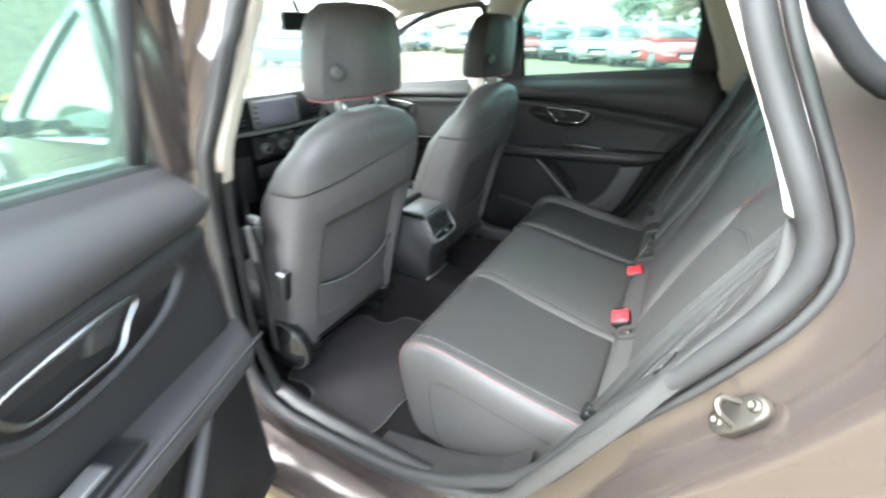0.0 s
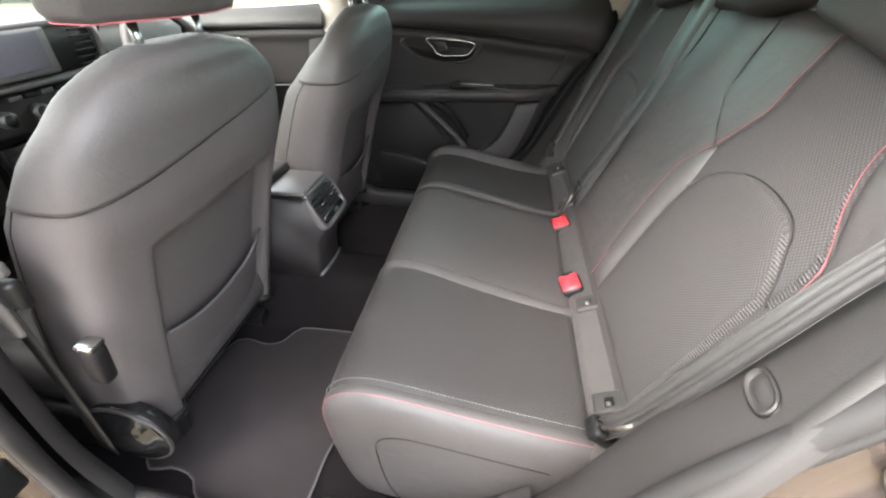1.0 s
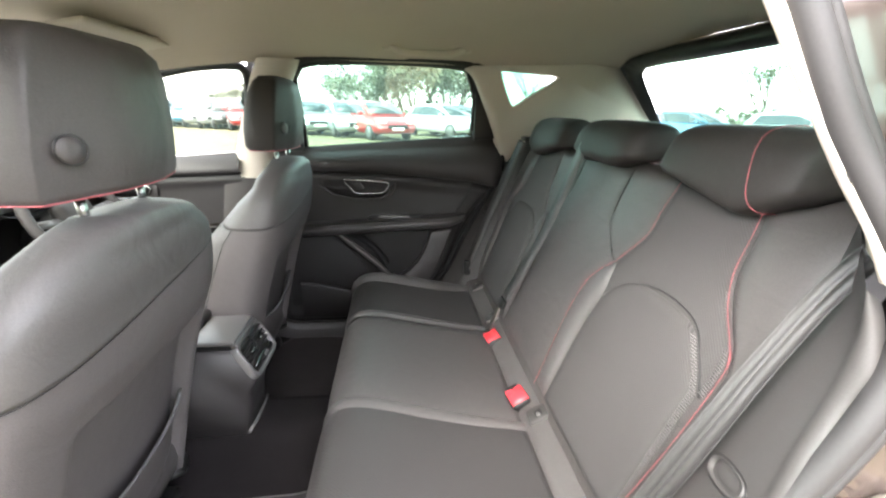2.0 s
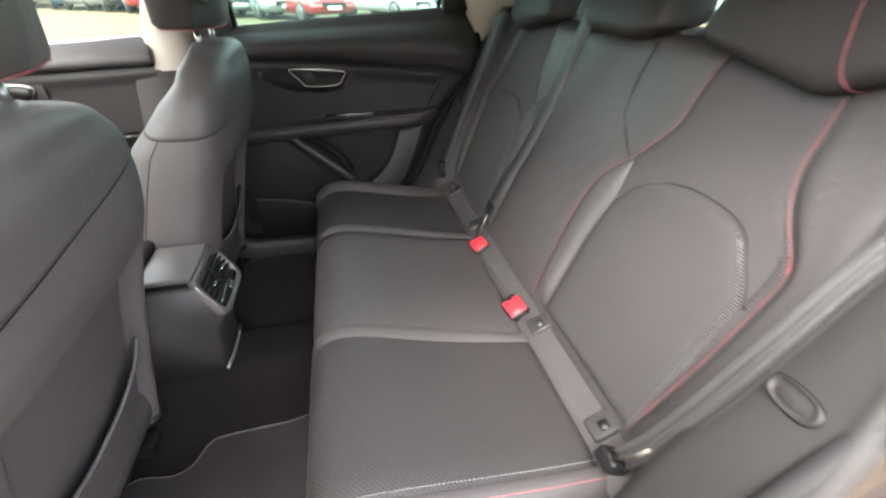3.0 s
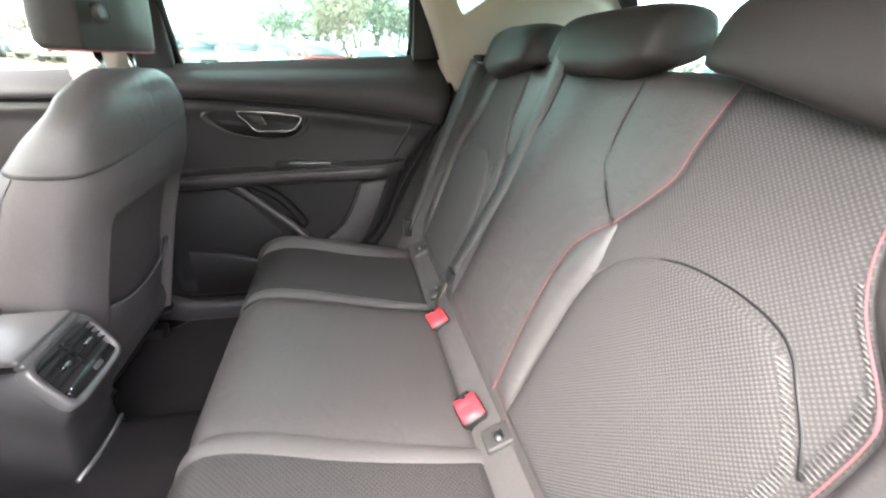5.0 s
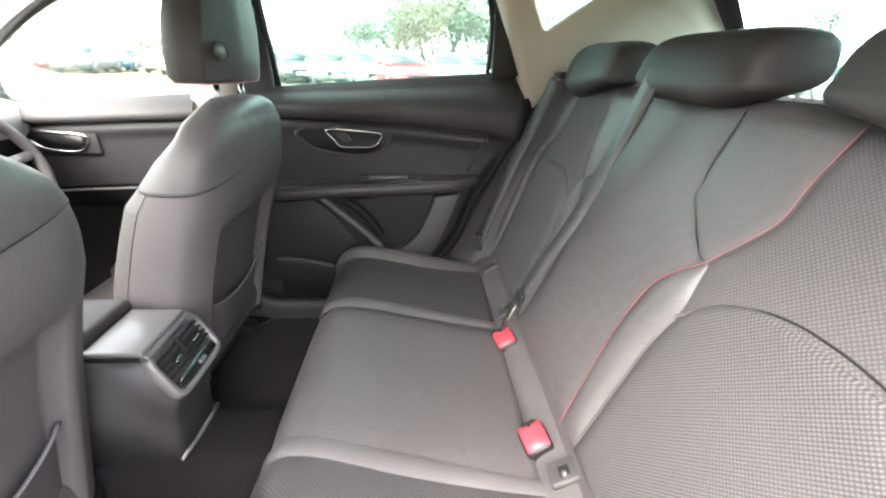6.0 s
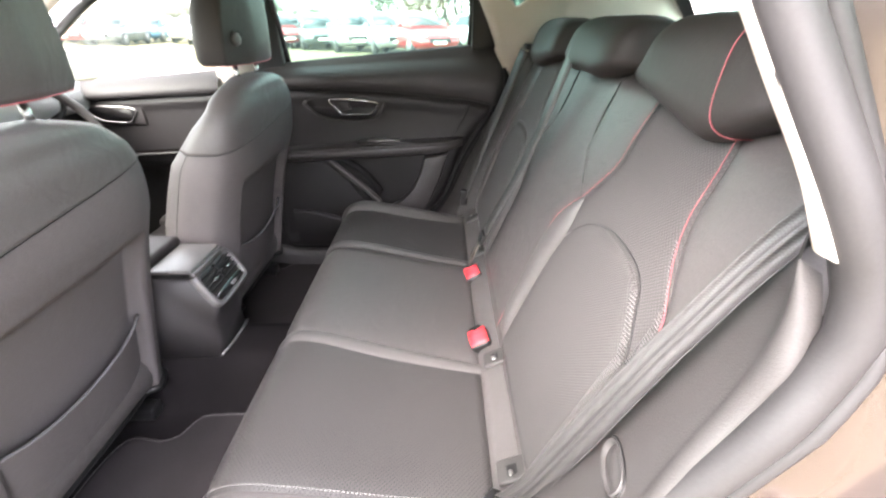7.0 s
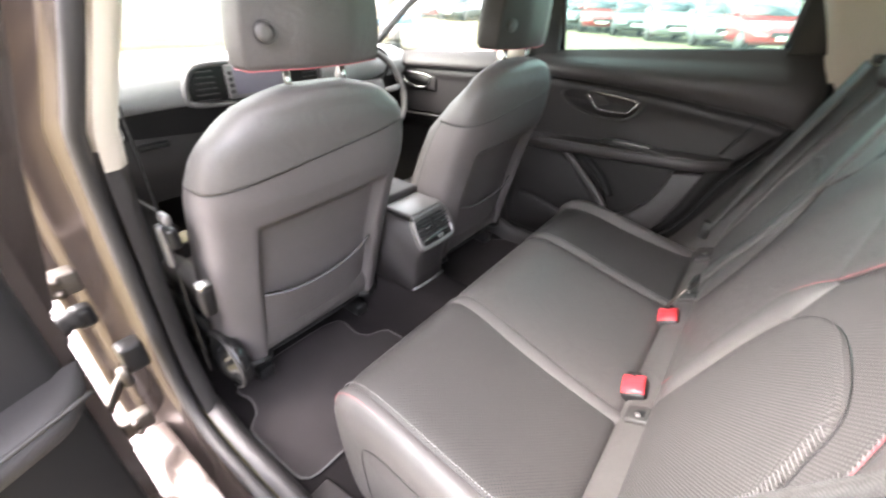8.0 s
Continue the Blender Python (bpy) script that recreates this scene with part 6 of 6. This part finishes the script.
PAINTS = {"red": car_paint("red_paint", (0.55, 0.03, 0.035)), "silver": car_paint("silver_paint", (0.45, 0.48, 0.49)), "blue": car_paint("blue_paint", (0.06, 0.22, 0.36)), "white": car_paint("white_paint", (0.75, 0.76, 0.76)),
          "grey": car_paint("grey_paint", (0.13, 0.15, 0.16)), "black": car_paint("black_paint", (0.02, 0.022, 0.025)), "bright blue": car_paint("bright_blue_paint", (0.05, 0.35, 0.62))}
CARGLASS = material("dark_car_glass", (0.02, 0.03, 0.035), 0.08, bump=0.0)
LAMP = material("clear_lamp_glass", (0.6, 0.62, 0.62), 0.1, bump=0.0)
PLATE = material("pale_plate", (0.6, 0.6, 0.55), 0.4, bump=0.0)


def parked_car(x, y, turn, colour, tall=0.0, size=1.0):
    """A hatchback that looks along its own +y."""
    car = thing("parked_car", (0, 0, 0), f"parked {colour} hatchback in the car yard", "car", "parked cars")
    paint = PAINTS[colour]
    half, hgt = 0.88 * size, 1.46 * size + tall
    st = [(-2.08, 0.35, 0.72), (-2.0, 0.28, 0.92), (-1.6, 0.24, 0.98), (-0.6, 0.22, 0.96), (0.6, 0.22, 0.93), (1.0, 0.22, 0.90), (1.55, 0.23, 0.82), (1.95, 0.28, 0.68), (2.1, 0.36, 0.55)]
    rings = []
    for yy, zl, zh in st:
        w = half * (1 - 0.10 * (abs(yy) / 2.1) ** 6)
        rings.append([(px * w, yy * size, pz) for px, pz in ((-0.86, zl), (-1.0, zl + 0.12), (-1.0, zl + (zh - zl) * 0.6), (-0.95, zh - 0.03), (-0.8, zh + 0.01), (0.0, zh + 0.03), (0.8, zh + 0.01), (0.95, zh - 0.03), (1.0, zl + (zh - zl) * 0.6), (1.0, zl + 0.12), (0.86, zl))])
    part("body", loft(rings), paint, car, f"{colour} painted body")
    cab = [(-1.95, 0.95, 0.62), (-1.55, hgt - 0.08, 0.66), (-1.0, hgt - 0.01, 0.68), (-0.2, hgt, 0.68), (0.35, hgt - 0.06, 0.66), (1.25, 0.92, 0.74)]
    rings = []
    for yy, zt, tw in cab:
        zb = 0.92
        rings.append([(px * half, yy * size, pz) for px, pz in ((-0.9, zb), (-tw / 0.88 - 0.02, zb + (zt - zb) * 0.85), (-tw / 0.88 + 0.12, zt), (0, zt + 0.02), (tw / 0.88 - 0.12, zt), (tw / 0.88 + 0.02, zb + (zt - zb) * 0.85), (0.9, zb))])
    part("cabin", loft(rings), paint, car)
    for s in (-1, 1):
        side = [(-1.45, 0.99), (-1.30, hgt - 0.14), (-0.3, hgt - 0.10), (0.25, hgt - 0.16), (0.98, 0.97)]
        lo = [(s * half * 0.925, yy * size, 0.98) for yy, z in ((-1.45, 0), (-0.7, 0), (0.0, 0), (0.5, 0), (0.98, 0))]
        hi = [(s * half * (0.925 - 0.115), yy * size, z) for yy, z in ((-1.28, hgt - 0.14), (-0.7, hgt - 0.11), (-0.25, hgt - 0.10), (0.15, hgt - 0.14), (0.42, hgt - 0.24))]
        part("side_window", sheet([lo, hi], 0.012, (s, 0, 0)), CARGLASS, car, "dark side window", False)
        part("headlamp", rbox((s * half * 0.72, 1.95 * size, 0.68), (0.34, 0.22, 0.13), 0.05), LAMP, car, "clear headlamp")
        part("tail_lamp", rbox((s * half * 0.8, -2.0 * size, 0.85), (0.26, 0.14, 0.14), 0.04), RED_PLASTIC, car, "red tail lamp")
        part("mirror", rbox((s * half * 1.08, 0.75 * size, 1.0), (0.18, 0.09, 0.12), 0.035), paint, car)
        for yy in (-1.3, 1.32):
            wx = s * (half - 0.09)
            t = part("wheel", loft([[(wx + s * dx, yy * size + r * math.cos(a), 0.31 + r * math.sin(a)) for a in np.linspace(0, 2 * math.pi, 23)[:-1]] for r, dx in ((0.28, -0.1), (0.31, -0.08), (0.31, 0.08), (0.28, 0.10), (0.2, 0.10))]), RUBBER, car, "black tyre")
            part("rim", loft([[(wx + s * dx, yy * size + r * math.cos(a), 0.31 + r * math.sin(a)) for a in np.linspace(0, 2 * math.pi, 23)[:-1]] for r, dx in ((0.21, 0.095), (0.2, 0.115), (0.05, 0.105))]), SILVER, t, "silver rim")
    part("windscreen", sheet([[(-0.74 * size, 1.17 * size, 0.985), (0, 1.24 * size, 0.985), (0.74 * size, 1.17 * size, 0.985)], [(-0.6 * size, 0.42 * size, hgt - 0.07), (0, 0.47 * size, hgt - 0.05), (0.6 * size, 0.42 * size, hgt - 0.07)]], 0.03, (0, 0.5, 0.6)), CARGLASS, car, "dark windscreen")
    part("rear_window", sheet([[(-0.6 * size, -1.93 * size, 1.02), (0.6 * size, -1.93 * size, 1.02)], [(-0.55 * size, -1.62 * size, hgt - 0.12), (0.55 * size, -1.62 * size, hgt - 0.12)]], 0.03, (0, -0.7, 0.3)), CARGLASS, car, "dark rear window", False)
    part("grille", rbox((0, 2.07 * size, 0.52), (0.9, 0.08, 0.16), 0.03), BLACK, car, "black grille")
    part("number_plate", rbox((0, 2.12 * size, 0.44), (0.5, 0.02, 0.11), 0.004), PLATE, car, "pale number plate")
    car.matrix_world = pose(x, y, 0, 0, 0, turn) @ Matrix.Scale(1.2, 4)
    return car


ROW = [("red", 20.6, 1.4, 118), ("silver", 23.4, 5.1, 112), ("grey", 25.4, 7.4, 114), ("red", 26.6, 9.7, 116), ("silver", 28.3, 12.0, 112), ("blue", 29.6, 14.2, 115), ("white", 31.0, 16.6, 113),
       ("white", 23.2, -2.4, 128), ("silver", 26.0, -5.4, 125), ("grey", 27.6, -8.6, 130), ("silver", 24.0, -12.5, 122), ("blue", 20.0, -15.5, 110), ("white", 16.5, -18.5, 105),
       ("grey", 30.0, 22.0, 100), ("red", 31.0, 25.0, 98), ("white", 32.0, 28.0, 97), ("silver", 30.5, 31.5, 96), ("red", 30.0, 35.0, 95), ("grey", 29.0, 38.0, 94), ("white", 27.0, 42.0, 92)]
ROW += [("silver", 22.2, 3.1, 114), ("blue", 24.6, 4.0 - 7.6, 120), ("grey", 29.5, 4.6, 110), ("blue", 30.2, 7.0, 112), ("silver", 31.2, 9.6, 112), ("black", 27.6, 10.9, 113), ("silver", 29.0, 13.2, 113), ("white", 34.0, 19.0, 100), ("blue", 35.0, 22.5, 98), ("red", 35.5, 26.0, 98), ("silver", 36.0, 30.0, 96), ("grey", 35.5, 33.5, 95), ("white", 34.5, 37.0, 95), ("silver", 33.5, 40.5, 94)]
for colour, x, y, turn in ROW:
    parked_car(x, y, turn, colour)
parked_car(13.2, 15.6, 205, "bright blue")
for k, (x, y) in enumerate([(7, -13), (3.2, -14), (-0.5, -14.5)]):
    parked_car(x, y, 175 + 4 * k, ("silver", "white", "grey")[k])

BARK = material("grey_bark", (0.12, 0.10, 0.08), 0.9, grain=40, bump=0.6)
LEAF = material("olive_leaves", (0.070, 0.075, 0.042), 0.7, vary=0.5, grain=3.0, bump=0.0, big=1.0)
TWIG = material("bare_twigs", (0.075, 0.062, 0.045), 0.9, vary=0.3, grain=20, bump=0.0)


def tree(x, y, h, spread, leafy, seed):
    """Many-stemmed shrub or bare tree, with twigs and, where leafy, small leaves in clumps."""
    rng = random.Random(seed)
    tr_ = thing("tree", (x, y, 0), "bare winter tree with fine twigs" if leafy < 0.5 else "scrubby olive-green tree with many stems", "tree", "trees")
    limbs, twigs, tips = [], [], []

    def grow(p, d, length, r, depth):
        q = p + d * length
        mid = p.lerp(q, 0.5) + Vector((rng.uniform(-1, 1), rng.uniform(-1, 1), 0)) * length * 0.06
        (limbs if depth < 2 else twigs).append(tube([p, mid, q], lambda f: r * (1 - 0.45 * f), 5 if depth < 2 else 3))
        tips.append(q)
        if depth >= 4:
            return
        for _ in range(4):
            nd = (d + Vector((rng.uniform(-1, 1), rng.uniform(-1, 1), rng.uniform(-0.1, 0.6))) * spread).normalized()
            grow(p.lerp(q, rng.uniform(0.45, 1.0)), nd, length * rng.uniform(0.5, 0.75), r * 0.5, depth + 1)

    stems = 5 if leafy >= 0.5 else 1
    for k in range(stems):
        a = 2 * math.pi * k / stems + rng.uniform(-0.4, 0.4)
        out = 0.45 if stems > 1 else 0.0
        grow(Vector((x + out * math.cos(a), y + out * math.sin(a), 0)), Vector((out * math.cos(a), out * math.sin(a), 1)).normalized(), h * (0.27 if stems > 1 else 0.36), h * 0.012 if stems > 1 else h * 0.02, 1 if stems > 1 else 0)
    part("trunk", merge(*limbs), BARK, tr_, "grey trunk and limbs")
    part("twigs", merge(*twigs), TWIG, tr_, "fine bare twigs")
    if leafy:
        bm = bmesh.new()
        for q in tips:
            for _ in range(int(14 * leafy)):
                c = q + Vector((rng.gauss(0, 1), rng.gauss(0, 1), rng.gauss(0, 1))) * h * 0.05
                a = Vector((rng.uniform(-1, 1), rng.uniform(-1, 1), rng.uniform(-1, 1))).normalized() * h * 0.011
                b = a.orthogonal().normalized() * h * 0.007
                bm.faces.new([bm.verts.new(c + v) for v in (-a, b, a, -b)])
        part("crown", bm, LEAF, tr_, "sparse small leaves", False)
    return tr_


TREES = [(34, 3.4, 9.5, 0.95, 0.5), (35, 1.2, 12.0, 0.95, 0.55), (36, -1.4, 13.0, 0.95, 0.5), (35, -4.2, 12.0, 0.95, 0.5), (40, 12.0, 5.0, 0.95, 0.8), (38, -12, 8.0, 0.8, 0.0), (36, -20, 8.5, 0.8, 0.0), (28, -27, 8.0, 0.8, 0.2), (14, -28, 9.0, 0.8, 0.0), (5, -27, 8.5, 0.8, 0.0), (52, 20, 7.0, 0.8, 0.6), (55, 32, 7.0, 0.8, 0.7),
         (48, 44, 7.0, 0.8, 0.6), (11.5, 20, 6.0, 0.95, 1.0), (14.5, 22, 6.5, 0.95, 1.0), (17.5, 24, 6.0, 0.95, 1.0)]
for k, (x, y, h, sp, lf) in enumerate(TREES):
    tree(x, y, h, sp, lf, 10 + k)
# far hedge line; its unseen part is added to darken the paint's reflections
rng = random.Random(5)
bm = bmesh.new()
for k in range(17000):
    a = radians(rng.uniform(-180, 180))
    d = rng.uniform(60, 75)
    c = Vector((d * math.cos(a), d * math.sin(a), abs(rng.gauss(0, 1)) * 1.1 * (0.7 + 0.5 * math.sin(a * 23) * math.sin(a * 7)) + 0.1))
    u = Vector((rng.uniform(-1, 1), rng.uniform(-1, 1), rng.uniform(-1, 1))).normalized() * 0.5
    v = u.orthogonal().normalized() * 0.35
    bm.faces.new([bm.verts.new(c + w) for w in (-u, v, u, -v)])
lone("far_hedge", bm, LEAF, "far olive-grey hedge round the car yard", "hedge", kind="stuff", smooth=False)
# unseen taller tree belt on the yard's near side, added to cut low light
bm = bmesh.new()
for k in range(12000):
    a = radians(rng.uniform(115, 262))
    d = rng.uniform(30, 38)
    top = 10.5 * (0.75 + 0.25 * math.sin(a * 19) * math.sin(a * 7.3))
    c = Vector((d * math.cos(a), d * math.sin(a), top * rng.random() ** 0.8 + 0.1))
    u = Vector((rng.uniform(-1, 1), rng.uniform(-1, 1), rng.uniform(-1, 1))).normalized() * 0.6
    v = u.orthogonal().normalized() * 0.42
    bm.faces.new([bm.verts.new(c + w) for w in (-u, v, u, -v)])
lone("unseen_tree_belt", bm, LEAF, "unseen olive-grey tree belt added along the car yard to cut low light", "trees", kind="stuff", smooth=False)
# yard wall ahead of the car
CONCRETE = material("pale_concrete", (0.19, 0.168, 0.120), 0.9, vary=0.3, grain=8, bump=0.3, big=0.8)
EARTH = material("rusty_brown_earth", (0.26, 0.14, 0.06), 0.9, vary=0.3, grain=10, bump=0.3)
wall_ = thing("yard_wall", (5, 13.4, 0), "pale concrete yard wall with brown earth along its foot", "wall")
for k in range(4):
    part("wall_panel", rbox((0.6 + 2.25 * k, 13.6, 1.6), (2.235, 0.18, 3.2), 0.012), CONCRETE, wall_, "pale concrete wall panel", smooth=False)
part("earth_bank", loft([[(x, 13.5 - 0.35 * math.cos(a) * (1 + 0.15 * math.sin(3 * x)), 0.0 + 0.16 * math.sin(a) * (1 + 0.3 * math.sin(2.1 * x))) for a in np.linspace(0, math.pi, 9)] for x in np.linspace(-0.6, 8.6, 40)], caps=False), EARTH, wall_, "brown earth bank")
